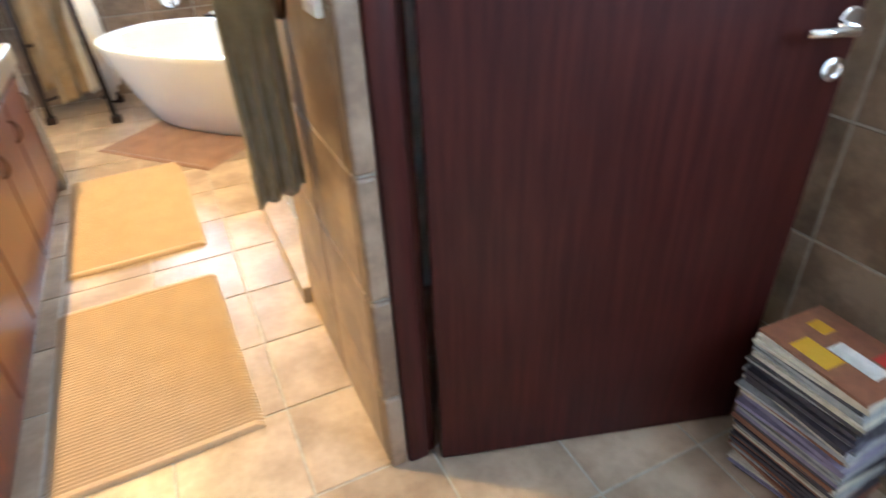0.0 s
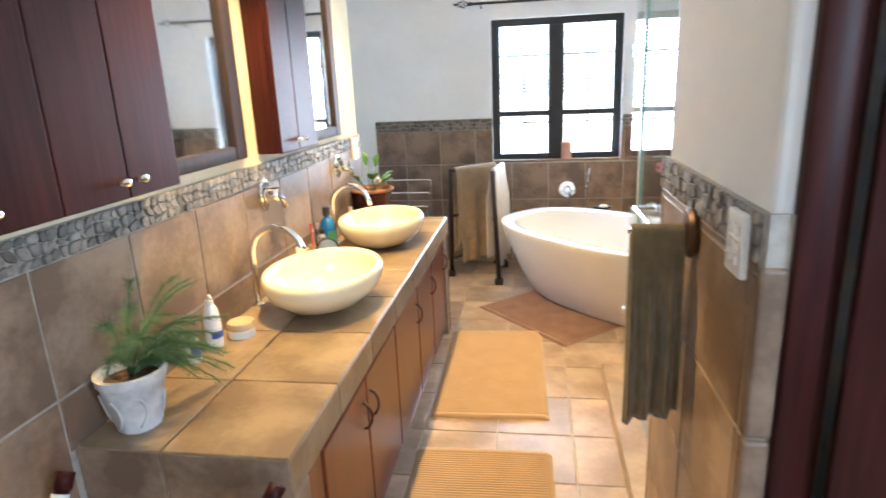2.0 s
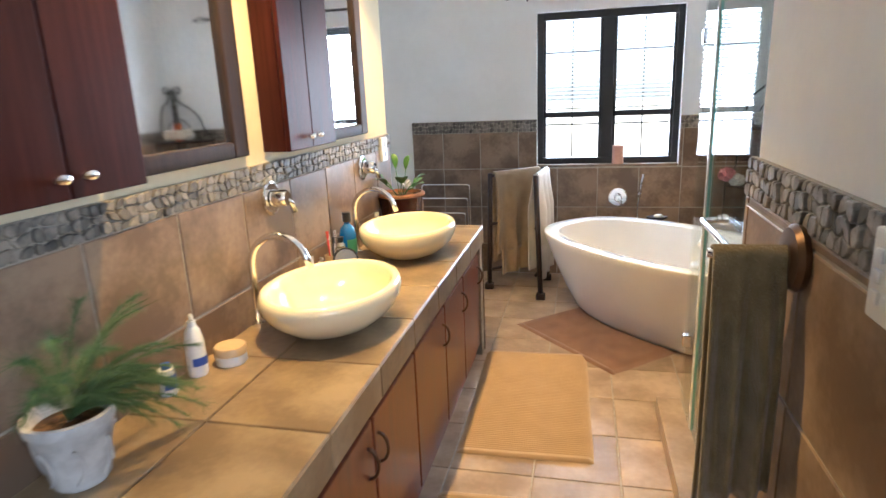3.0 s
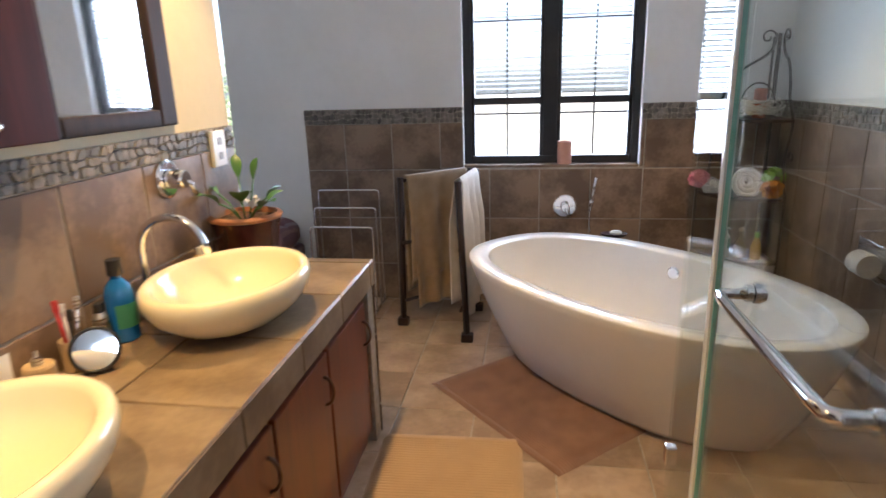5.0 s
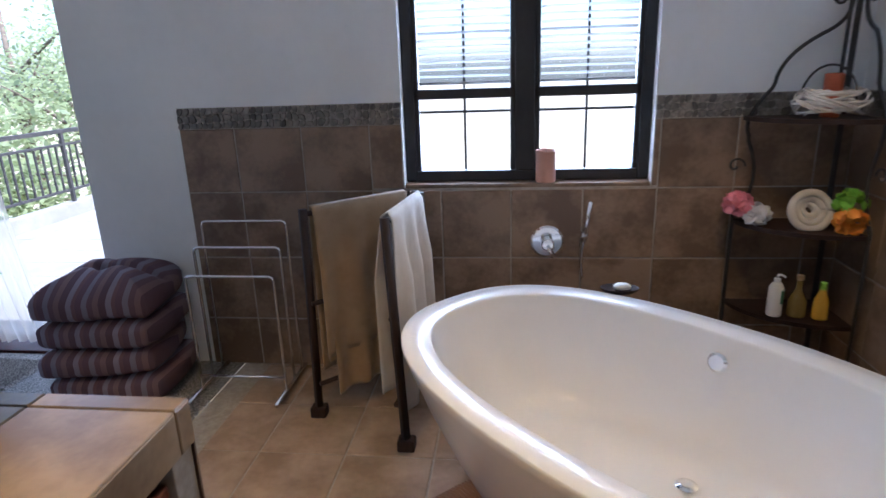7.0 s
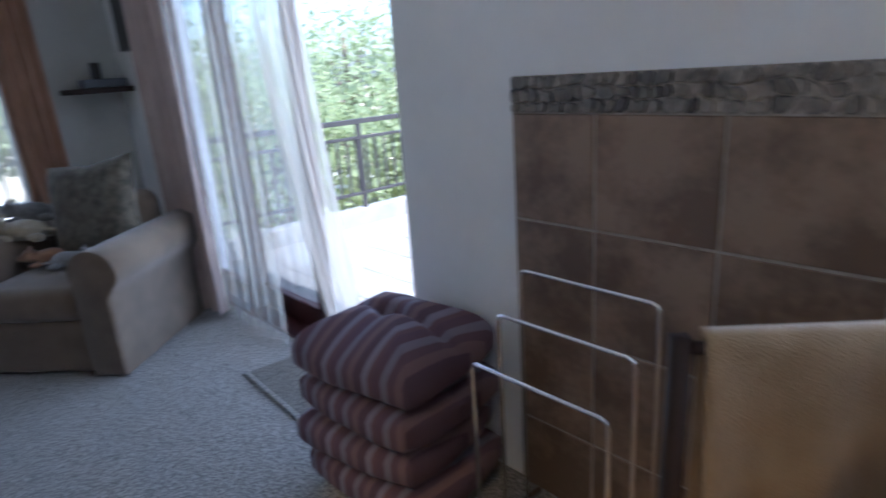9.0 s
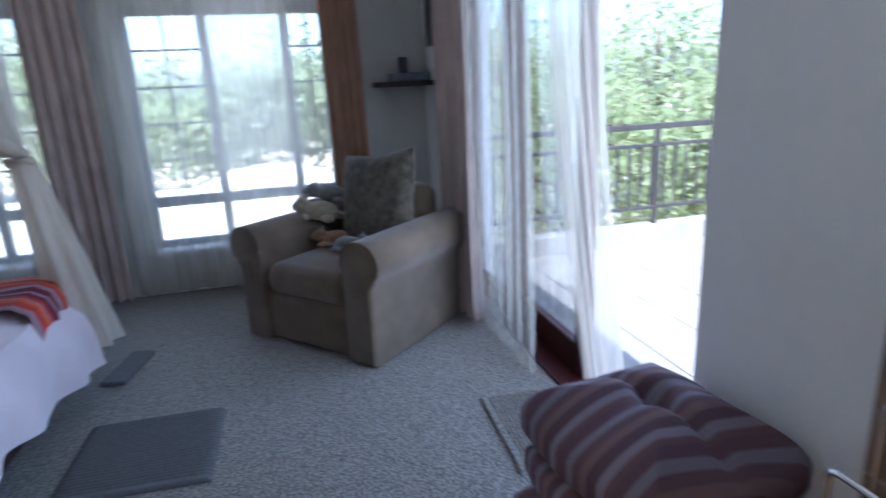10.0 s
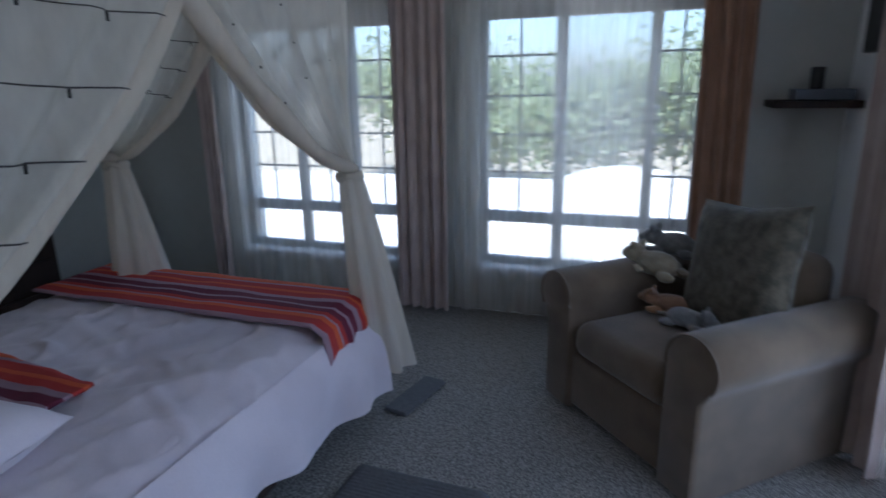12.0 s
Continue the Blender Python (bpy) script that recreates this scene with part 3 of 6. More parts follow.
DARK_BRONZE = material("bronze", (0.12, 0.07, 0.045), (0.18, 0.11, 0.07), rough=0.35, metal=0.8, scale=20)
for ya, yb in CAB_Y:
    cab = thing("vanity_cabinet", (0.29, (ya + yb) / 2, 0), "reddish wooden base cabinet under the tiled counter", "cabinet", "base cabinets")
    bm = B()
    box(bm, (0.03, ya + 0.003, 0.0), (0.53, ya + 0.02, 0.688))
    box(bm, (0.03, yb - 0.02, 0.0), (0.53, yb - 0.003, 0.688))
    box(bm, (0.03, ya + 0.02, 0.05), (0.53, yb - 0.02, 0.066))
    box(bm, (0.513, ya + 0.02, 0.0), (0.53, yb - 0.02, 0.05))
    box(bm, (0.513, ya + 0.02, 0.655), (0.53, yb - 0.02, 0.688))
    part("body", bm, CAB_WOOD, cab)
    if yb - ya > 0.8:
        cabinet_door(cab, 0.25, 0.69, True)
        cabinet_door(cab, 0.69, yb, False)
        bm = B()
        box(bm, (0.53, 0.104, 0.05), (0.55, 0.246, 0.66), 0.003)
        part("filler_panel", bm, CAB_WOOD, cab)
    else:
        cabinet_door(cab, ya, yb, True)


def wall_cabinet(ya, yb, cuts, za, zb, depth):
    cab = thing("wall_cabinet", (0.012, (ya + yb) / 2, za), "dark mahogany wall cabinet above the mosaic band", "cabinet", "wall cabinets")
    bm = B()
    box(bm, (0.0, ya, za), (depth - 0.02, yb, zb), 0.003)
    part("body", bm, MAHOGANY, cab)
    edges = [ya, *cuts, yb]
    n = len(edges) - 1
    for i, (a, b) in enumerate(zip(edges, edges[1:])):
        bm = B()
        box(bm, (depth - 0.018, a + 0.002, za), (depth, b - 0.002, zb), 0.003)
        dr = part("door", bm, MAHOGANY, cab)
        yh = b - 0.035 if (i + n) % 2 == 0 else a + 0.035
        bm = B()
        lathe(bm, [(0.004, 0), (0.005, 0.014), (0.011, 0.017), (0.010, 0.024), (0.004, 0.028)], 12, pose(depth, yh, za + 0.045, 0, 90, 0) @ Matrix.Diagonal((1, 1.9, 1, 1)))
        part("knob", bm, CHROME, dr, "small chrome knob")


wall_cabinet(-0.90, 0.437, (-0.68, -0.457, -0.234, -0.01, 0.214), 1.387, 2.40, 0.135)
wall_cabinet(1.22, 1.645, (1.415,), 1.382, 2.40, 0.11)


def wall_mirror(ya, yb, za, zb):
    mi = thing("wall_mirror", (0.0, (ya + yb) / 2, za), "mirror in a wide dark wooden frame", "mirror", "vanity mirrors")
    f = 0.09
    bm = B()
    for lo, hi in (((0.0, ya, za), (0.03, ya + f, zb)), ((0.0, yb - f, za), (0.03, yb, zb)), ((0.0, ya + f, za), (0.03, yb - f, za + f * 0.6)), ((0.0, ya + f, zb - f), (0.03, yb - f, zb))):
        box(bm, lo, hi, 0.008)
    part("frame", bm, DARK_WOOD, mi)
    bm = B()
    box(bm, (0.002, ya + f - 0.005, za + 0.05), (0.012, yb - f + 0.005, zb - f + 0.005))
    part("glass", bm, MIRROR, mi, smooth=False)


wall_mirror(0.455, 1.08, 1.385, 2.3)
wall_mirror(1.66, 2.27, 1.375, 2.3)


def basin(x, y):
    b = thing("basin", (x, y, CZ), "cream oval stone vessel basin on the tiled counter", "basin", "vanity basins")
    prof = [(0.30, 0.0), (0.50, 0.006), (0.72, 0.032), (0.90, 0.070), (0.975, 0.100), (0.998, 0.120), (1.0, 0.132), (0.985, 0.146), (0.955, 0.153), (0.915, 0.154), (0.875, 0.150), (0.852, 0.141), (0.825, 0.118), (0.73, 0.082), (0.57, 0.052), (0.38, 0.034), (0.10, 0.027)]
    bm = B()
    lathe(bm, prof, 48, pose(x, y, CZ) @ Matrix.Diagonal((0.232, 0.295, 1.04, 1)))
    part("bowl", bm, BASIN, b)
    bm = B()
    lathe(bm, [(0.022, 0), (0.024, 0.004), (0.012, 0.007)], 16, pose(x, y, CZ + 0.029))
    part("waste", bm, CHROME, b, "chrome waste plug")


def swan_tap(x, y):
    t = thing("basin_tap", (x, y, CZ), "tall chrome swan-neck basin tap", "tap", "basin taps")
    bm = B()
    pts = [(x, y, CZ), (x, y, CZ + 0.21)] + arc((x + 0.106, y, CZ + 0.22), 0.106, math.pi, 0.3, (1, 0, 0), (0, 0, 1), 14)
    end = Vector(pts[-1])
    pts.append(end + Vector((0.012, 0, -0.035)))
    tube(bm, pts, 0.0125, 14)
    part("spout", bm, CHROME, t)
    bm = B()
    lathe(bm, [(0.024, 0), (0.024, 0.012), (0.016, 0.016)], 20, pose(x, y, CZ))
    part("collar", bm, CHROME, t)


def wall_valve(y, z):
    t = thing("wall_mixer", (0.02, y, z), "round chrome wall mixer with lever", "tap", "wall mixers")
    bm = B()
    lathe(bm, [(0.062, 0), (0.064, 0.006), (0.055, 0.010)], 28, pose(0.0165, y, z, 0, 90, 0))
    part("plate", bm, CHROME, t)
    bm = B()
    lathe(bm, [(0.032, 0), (0.032, 0.05), (0.026, 0.058)], 20, pose(0.03, y, z, 0, 90, 0))
    tube(bm, [(0.075, y, z), (0.085, y + 0.03, z - 0.025), (0.087, y + 0.045, z - 0.06)], 0.011, 10)
    part("lever", bm, CHROME, t)


basin(0.315, 1.02)
basin(0.315, 1.955)
swan_tap(0.042, 0.98)
swan_tap(0.042, 1.95)
wall_valve(1.20, 1.215)
wall_valve(2.17, 1.205)

# ---------------------------------------------------------------- bath
bath = thing("bathtub", (1.71, 3.10, 0), "white egg-shaped freestanding bathtub", "bathtub")
BM = pose(1.71, 3.10, 0, 0, 0, -45)


def egg(k, sx, sy, z, n=64):
    a = 2 * math.pi * k / n
    c, s = math.cos(a), math.sin(a)
    ex = 2 / 2.5 if c < 0 else 1.0
    x = math.copysign(abs(c) ** ex, c) * (0.96 if c < 0 else 0.92) * sx
    y = math.copysign(abs(s) ** (2 / 2.5 if c < 0 else 0.95), s) * 0.54 * sy
    return BM @ Vector((x, y, z))


rings = [(0.60, 0.46, 0.0), (0.70, 0.54, 0.012), (0.76, 0.60, 0.05), (0.85, 0.73, 0.20), (0.93, 0.87, 0.38), (0.988, 0.975, 0.54), (1.0, 1.0, 0.578), (0.999, 0.998, 0.584), (0.995, 0.992, 0.587), (0.899, 0.825, 0.584),
         (0.894, 0.817, 0.580), (0.891, 0.812, 0.572), (0.872, 0.785, 0.46), (0.84, 0.74, 0.34), (0.77, 0.65, 0.21), (0.68, 0.54, 0.155), (0.5, 0.38, 0.135), (0.2, 0.15, 0.13)]
bm = B()
R = [[bm.verts.new(egg(k, sx, sy, z)) for k in range(64)] for sx, sy, z in rings]
for a, b in zip(R, R[1:]):
    for k in range(64):
        n = (k + 1) % 64
        bm.faces.new((a[k], a[n], b[n], b[k]))
bm.faces.new(R[0][::-1])
bm.faces.new(R[-1])
part("shell", bm, TUB, bath)
bm = B()
lathe(bm, [(0.034, 0), (0.036, 0.006), (0.02, 0.012)], 20, pose(1.83, 3.25, 0.142))
part("waste", bm, CHROME, bath, "chrome waste plug")
bm = B()
lathe(bm, [(0.033, 0), (0.034, 0.012), (0.026, 0.018)], 20, pose(1.952, 3.425, 0.50, 80, 0, -45))
part("overflow", bm, CHROME, bath, "chrome overflow knob")

mx = thing("bath_mixer", (1.434, WY - 0.02, 0.675), "round chrome bath mixer on the tiled wall", "tap")
bm = B()
lathe(bm, [(0.075, 0), (0.077, 0.006), (0.068, 0.010)], 28, pose(1.434, WY - 0.0165, 0.675, 90, 0, 0))
part("plate", bm, CHROME, mx)
bm = B()
lathe(bm, [(0.03, 0), (0.03, 0.05), (0.024, 0.056)], 20, pose(1.434, WY - 0.03, 0.675, 90, 0, 0))
tube(bm, [(1.434, WY - 0.075, 0.675), (1.445, WY - 0.088, 0.65), (1.465, WY - 0.09, 0.62)], 0.011, 10)
part("lever", bm, CHROME, mx)
hs = thing("hand_shower", (1.623, WY - 0.02, 0.70), "slim chrome hand shower on the tiled wall", "shower")
bm = B()
tube(bm, [(1.60, WY - 0.04, 0.68), (1.623, WY - 0.06, 0.87)], 0.012, 10)
part("wand", bm, CHROME, hs)
bm = B()
box(bm, (1.587, WY - 0.055, 0.70), (1.617, WY - 0.0165, 0.725), 0.005)
tube(bm, bezier((1.60, WY - 0.04, 0.68), (1.585, WY - 0.03, 0.58), (1.60, WY - 0.035, 0.50)), 0.006, 8)
part("hose", bm, CHROME, hs)


def ribbed_mat(name, c, w, l, rz, mat, label, ribs, h=0.018, along_x=True):
    M = pose(c[0], c[1], c[2], 0, 0, rz)
    bm = B()

    def f(u, v):
        x, y = (u - 0.5) * w, (v - 0.5) * l
        edge = min(u * w, (1 - u) * w, v * l, (1 - v) * l)
        s = v if along_x else u
        z = h * (0.25 + 0.75 * abs(math.sin(math.pi * ribs * s))) + 0.002 * nz(x * 5, y * 5, c[0])
        if edge < 0.02:
            z = h * 1.02
        if edge < 0.001:
            z = 0.0
        wob = 0.004 * nz(x * 4, y * 4, 3.3)
        return M @ Vector((x + wob, y + wob, z))

    nu, nv = (24, ribs * 4) if along_x else (ribs * 4, 24)
    grid(bm, nu, nv, f)
    return solo(name, bm, mat, label, "bath mat" if "bath" in label else "mat", at=c)


ribbed_mat("bath_mat", (0.925, 0.75, 0.001), 0.62, 0.96, 1.5, MAT, "tan ribbed cotton bath mat on the floor tiles", 62)
ribbed_mat("bath_mat", (0.905, 2.05, 0.001), 0.60, 1.07, 1.5, MAT, "tan ribbed cotton bath mat on the floor tiles", 68)
ribbed_mat("bath_mat", (1.265, 2.935, 0.001), 0.92, 0.64, -48, PINK_MAT, "dusky brown ribbed bath mat beside the tub", 44)
ribbed_mat("floor_mat", (-1.83, 2.575, 0.005), 0.52, 0.56, -2, GREY_MAT, "grey ribbed mat on the carpet beside the bed", 26, h=0.018, along_x=False)
ribbed_mat("door_mat", (-1.50, 4.10, 0.005), 0.56, 0.32, -3, CARPET, "speckled carpet offcut mat by the sliding door", 20, h=0.012)

# ---------------------------------------------------------------- shower
GLASS_EDGE = material("green_glass_edge", (0.20, 0.46, 0.39), (0.26, 0.52, 0.45), rough=0.15, scale=6, coat=0.4)
SEAL = material("milky_seal", (0.50, 0.52, 0.50), (0.60, 0.62, 0.60), rough=0.25, scale=4, coat=0.3)
sh = thing("shower_screen", (1.63, 1.4, 0), "frameless glass shower door with a chrome bar handle", "shower screen")
bm = B()
box(bm, (1.626, 0.86, 0.10), (1.634, 1.70, 2.0), 0.001)
leaf = part("door_pane", bm, GLASS, sh, smooth=False)
bm = B()
box(bm, (1.626, 1.725, 0.09), (1.634, 1.985, 2.0), 0.001)
part("fixed_pane", bm, GLASS, sh, smooth=False)
bm = B()
box(bm, (1.64, 1.977, 0.09), (2.708, 1.985, 2.0), 0.001)
part("side_pane", bm, GLASS, sh, smooth=False)
bm = B()
box(bm, (1.620, 1.698, 0.10), (1.640, 1.726, 2.0), 0.004)
part("seal_strip", bm, SEAL, sh, "milky plastic sealing strip")
for ya in (1.6962,):
    bm = B()
    box(bm, (1.6255, ya - 0.0016, 0.10), (1.6345, ya + 0.0016, 2.0))
    part("glass_edge", bm, GLASS_EDGE, sh, "polished green glass edge")
bm = B()
tube(bm, [(1.668, 1.545, 1.07), (1.60, 1.545, 1.07), (1.585, 1.535, 1.07), (1.583, 1.50, 1.07), (1.583, 1.12, 1.075), (1.585, 1.09, 1.075), (1.60, 1.08, 1.075), (1.668, 1.08, 1.075)], 0.0115, 12)
for y in (1.545, 1.08):
    lathe(bm, [(0.018, 0), (0.018, 0.012)], 16, pose(1.636, y, 1.072, 0, 90, 0))
    lathe(bm, [(0.02, 0), (0.022, 0.01), (0.018, 0.022)], 16, pose(1.65, y, 1.072, 0, 90, 0))
part("bar_handle", bm, CHROME, leaf, "chrome bar handle")
for z in (0.40, 1.75):
    bm = B()
    box(bm, (1.618, 1.965, z - 0.03), (1.652, 1.998, z + 0.03), 0.004)
    part("clamp", bm, CHROME, sh, "chrome glass clamp")
bm = B()
box(bm, (1.52, 0.845, -0.01), (1.70, 2.03, 0.075), 0.006)
box(bm, (1.70, 1.94, -0.01), (2.706, 2.03, 0.075), 0.006)
solo("shower_kerb", bm, FLOOR_TILE, "low tiled shower kerb", "kerb", kind="structure", smooth=False)

# ---------------------------------------------------------------- bathroom racks and cloths
def towel_over(name, a, b, z, drop_f, drop_b, mat, label, off, wave=0.012, category="towel"):
    """A towel laid over a rail from a to b, with its two sides hanging."""
    a, b, off = Vector((*a, z)), Vector((*b, z)), Vector((*off, 0)).normalized()
    bm = B()

    def f(u, v):
        s = v * (drop_f + drop_b + 0.06)
        p = a.lerp(b, u)
        w = wave * (math.sin(u * 17 + 1.3) + nz(u * 5, v * 3, z))
        if s < drop_f:
            d, side = drop_f - s, 1
        elif s < drop_f + 0.06:
            an = (s - drop_f) / 0.06 * math.pi
            return p + off * 0.018 * math.cos(an) + Vector((0, 0, 0.016 * math.sin(an) + 0.003))
        else:
            d, side = s - drop_f - 0.06, -1
        k = min(1, d / 0.25)
        skew = Vector((0, 0, 0.03 * (u - 0.5) * d / max(drop_f, 0.1)))
        return p + off * (side * (0.018 + 0.02 * k) + w * k) - Vector((0, 0, d)) + skew

    grid(bm, 26, 46, f)
    ob = solo(name, bm, mat, label, category, at=(a.x, a.y, z))
    sm = ob.modifiers.new("thick", "SOLIDIFY")
    sm.thickness = 0.006
    return ob


rk = thing("towel_rack", (0.65, 3.85, 0), "dark wooden folding towel rack beside the bath", "towel rack")
H1, H2, H3 = (0.45, 3.77), (0.84, 4.12), (0.81, 3.62)
for p, q in ((H1, (0.42, 3.81)), ((0.83, 4.13), (0.83, 4.13)), (H3, (0.85, 3.59)), ((0.87, 4.09), (0.87, 4.09))):
    bm = B()
    tube(bm, [(q[0], q[1], 0.0), (p[0], p[1], 0.95)], 0.019, 4)
    box(bm, (q[0] - 0.035, q[1] - 0.03, 0), (q[0] + 0.035, q[1] + 0.03, 0.05), 0.008)
    part("post", bm, DARK_WOOD, rk)
for z in (0.93, 0.55, 0.18):
    for p, q in ((H1, (0.83, 4.13)), (H3, (0.87, 4.09))):
        bm = B()
        tube(bm, [(*p, z), (*q, z)], 0.011, 8)
        part("rail", bm, DARK_WOOD, rk)
towel_over("towel", (0.475, 3.79), (0.80, 4.10), 0.945, 0.62, 0.70, TOWEL_BEIGE, "beige bath towel folded over the wooden rack", (0.67, -0.72))
towel_over("towel", (0.812, 3.64), (0.864, 4.05), 0.945, 0.72, 0.80, TOWEL_WHITE, "off-white towel hanging on the wooden rack", (-1, 0.15), wave=0.02)
towel_over("towel", (0.50, 3.815), (0.76, 4.06), 0.56, 0.42, 0.30, TOWEL_BEIGE, "beige towel on the lower rack rail", (0.67, -0.72))

cr = thing("towel_stand", (0.0, 4.06, 0), "chrome three-tier towel stand against the tiles", "towel stand")
for y, z in ((4.19, 0.80), (4.085, 0.70), (3.975, 0.595)):
    bm = B()
    x0, x1 = -0.216, 0.206
    tube(bm, [(x0, y, 0.03), (x0, y, z - 0.02), (x0 + 0.006, y, z - 0.006), (x0 + 0.02, y, z), (x1 - 0.02, y, z), (x1 - 0.006, y, z - 0.006), (x1, y, z - 0.02), (x1, y, 0.03)], 0.007, 10)
    part("hoop", bm, CHROME, cr)
for x in (-0.216, 0.206):
    bm = B()
    tube(bm, [(x, 4.25, 0.02), (x, 3.84, 0.02)], 0.011, 8)
    part("foot", bm, CHROME, cr)
bm = B()
tube(bm, [(-0.216, 3.975, 0.09), (0.206, 3.975, 0.09)], 0.008, 8)
part("stretcher", bm, CHROME, cr)

CUSH = stripes("striped_cushion", [(0.0, (0.12, 0.066, 0.085)), (0.16, (0.20, 0.17, 0.21)), (0.30, (0.13, 0.075, 0.09)), (0.44, (0.19, 0.115, 0.115)), (0.58, (0.10, 0.056, 0.072)), (0.76, (0.23, 0.195, 0.235)), (0.90, (0.15, 0.082, 0.09))], "X", 0.17)


def seat_cushion(c, w, l, h, rz, label, crown=0.0):
    M = pose(*c, 0, 0, rz)
    bm = B()
    n = 44
    for side in (1, -1):
        def f(u, v):
            x, y = (u - 0.5), (v - 0.5)
            e = max(abs(x), abs(y)) * 2
            puff = (1 - e ** 3.2) ** 0.55 if e < 1 else 0.0
            dim = sum(math.exp(-((x - a) ** 2 + (y - b) ** 2) / 0.006) for a, b in ((0, 0),)) * 0.42
            crease = (0.30 * math.exp(-(y * y) / 0.0016) + 0.10 * math.exp(-(x * x) / 0.0016)) * (1 - e ** 4) * (1 if crown > 0.5 else 0.4)
            dome = 1 + crown * (1 - e * e) * (side > 0)
            z = h / 2 + side * h / 2 * max(0.3, (0.36 + 0.64 * puff) * dome * (1 - dim * (side > 0)) - crease * (side > 0)) + 0.012 * nz(x * 3 + c[2] * 9, y * 3, 1)
            r = 1 - 0.10 * (abs(x) * abs(y) * 4) ** 2
            return M @ Vector((x * w * r, y * l * r, z))
        rows = grid(bm, n, n, f)
    bmesh.ops.remove_doubles(bm, verts=bm.verts[:], dist=0.0005)
    bnd = [e for e in bm.edges if e.is_boundary]
    bmesh.ops.bridge_loops(bm, edges=bnd)
    bmesh.ops.recalc_face_normals(bm, faces=bm.faces[:])
    return solo("seat_cushion", bm, CUSH, label, "cushion", "stack of cushions", at=c)


for i, (dx, dy, rz) in enumerate(((0.02, 0.0, 6), (-0.01, -0.01, 11), (0.015, 0.0, 4), (0.0, 0.005, 9))):
    seat_cushion((-0.63 + dx, 4.02 + dy, 0.016 + i * 0.134), 0.56, 0.49, 0.15, rz, "plum striped tufted seat cushion in a stack", 1.05 if i == 3 else 0.1)

ring = thing("towel_ring", (1.55, 0.50, 1.24), "chrome towel holder on the tiled wall", "towel holder")
bm = B()
lathe(bm, [(0.062, 0), (0.066, 0.012), (0.058, 0.022), (0.03, 0.026)], 28, pose(1.548, 0.41, 1.24, 0, -90, 0))
part("plate", bm, DARK_BRONZE, ring)
bm = B()
tube(bm, [(1.53, 0.41, 1.245), (1.48, 0.41, 1.245), (1.41, 0.41, 1.243), (1.385, 0.41, 1.248)], 0.009, 10)
part("rail", bm, CHROME, ring)
towel_over("hand_towel", (1.393, 0.41), (1.525, 0.41), 1.248, 0.52, 0.56, TOWEL_OLIVE, "olive-grey hand towel hanging on the rail", (0, -1), wave=0.02)

sw = thing("light_switch", (1.545, 0.04, 1.31), "white wall switch plate with rocker buttons", "switch")
bm = B()
box(bm, (1.532, 0.01, 1.245), (1.549, 0.105, 1.372), 0.005)
part("plate", bm, WHITE_PLASTIC, sw)
for dz in (0.035, 0.0635, 0.092):
    for dy in (0.03, 0.065):
        bm = B()
        box(bm, (1.526, 0.01 + dy - 0.011, 1.245 + dz - 0.01), (1.534, 0.01 + dy + 0.011, 1.245 + dz + 0.01), 0.004)
        part("rocker", bm, WHITE_PLASTIC, sw)
sk = thing("shaver_socket", (0.02, 2.51, 1.265), "white wall socket plate above the counter", "socket")
bm = B()
box(bm, (0.0165, 2.465, 1.20), (0.033, 2.56, 1.335), 0.004)
part("plate", bm, WHITE_PLASTIC, sk)
for z in (1.24, 1.295):
    bm = B()
    box(bm, (0.0325, 2.50, z - 0.014), (0.0345, 2.53, z + 0.014), 0.001)
    part("insert", bm, material("socket_grey", (0.3, 0.3, 0.3), rough=0.4), sk)

for x, y, watts in DOWNLIGHTS:
    dl = thing("downlight", (x, y, CEIL), "recessed white ceiling downlight ring", "ceiling light", "downlights")
    bm = B()
    lathe(bm, [(0.040, 0.0), (0.040, -0.012), (0.052, -0.016), (0.060, -0.008), (0.060, 0.0)], 24, pose(x, y, CEIL), cap=False)
    part("ring", bm, WHITE_PLASTIC, dl)

# ---------------------------------------------------------------- armchair
ac = thing("armchair", (-2.90, 3.55, 0), "taupe upholstered armchair with rolled arms", "armchair")
e = Vector((0.74, 0.672, 0)).normalized()
fdir = Vector((0.672, -0.74, 0)).normalized()
fl = Vector((-2.935, 2.925, 0))
AM = Matrix((e, -fdir, Vector((0, 0, 1)))).transposed().to_4x4()
AM.translation = fl
W, D = 0.962, 0.90
bm = B()
box(bm, (0.02, 0.02, 0.015), (W - 0.02, D, 0.30), 0.03, AM, 3)
part("base", bm, SUEDE, ac)


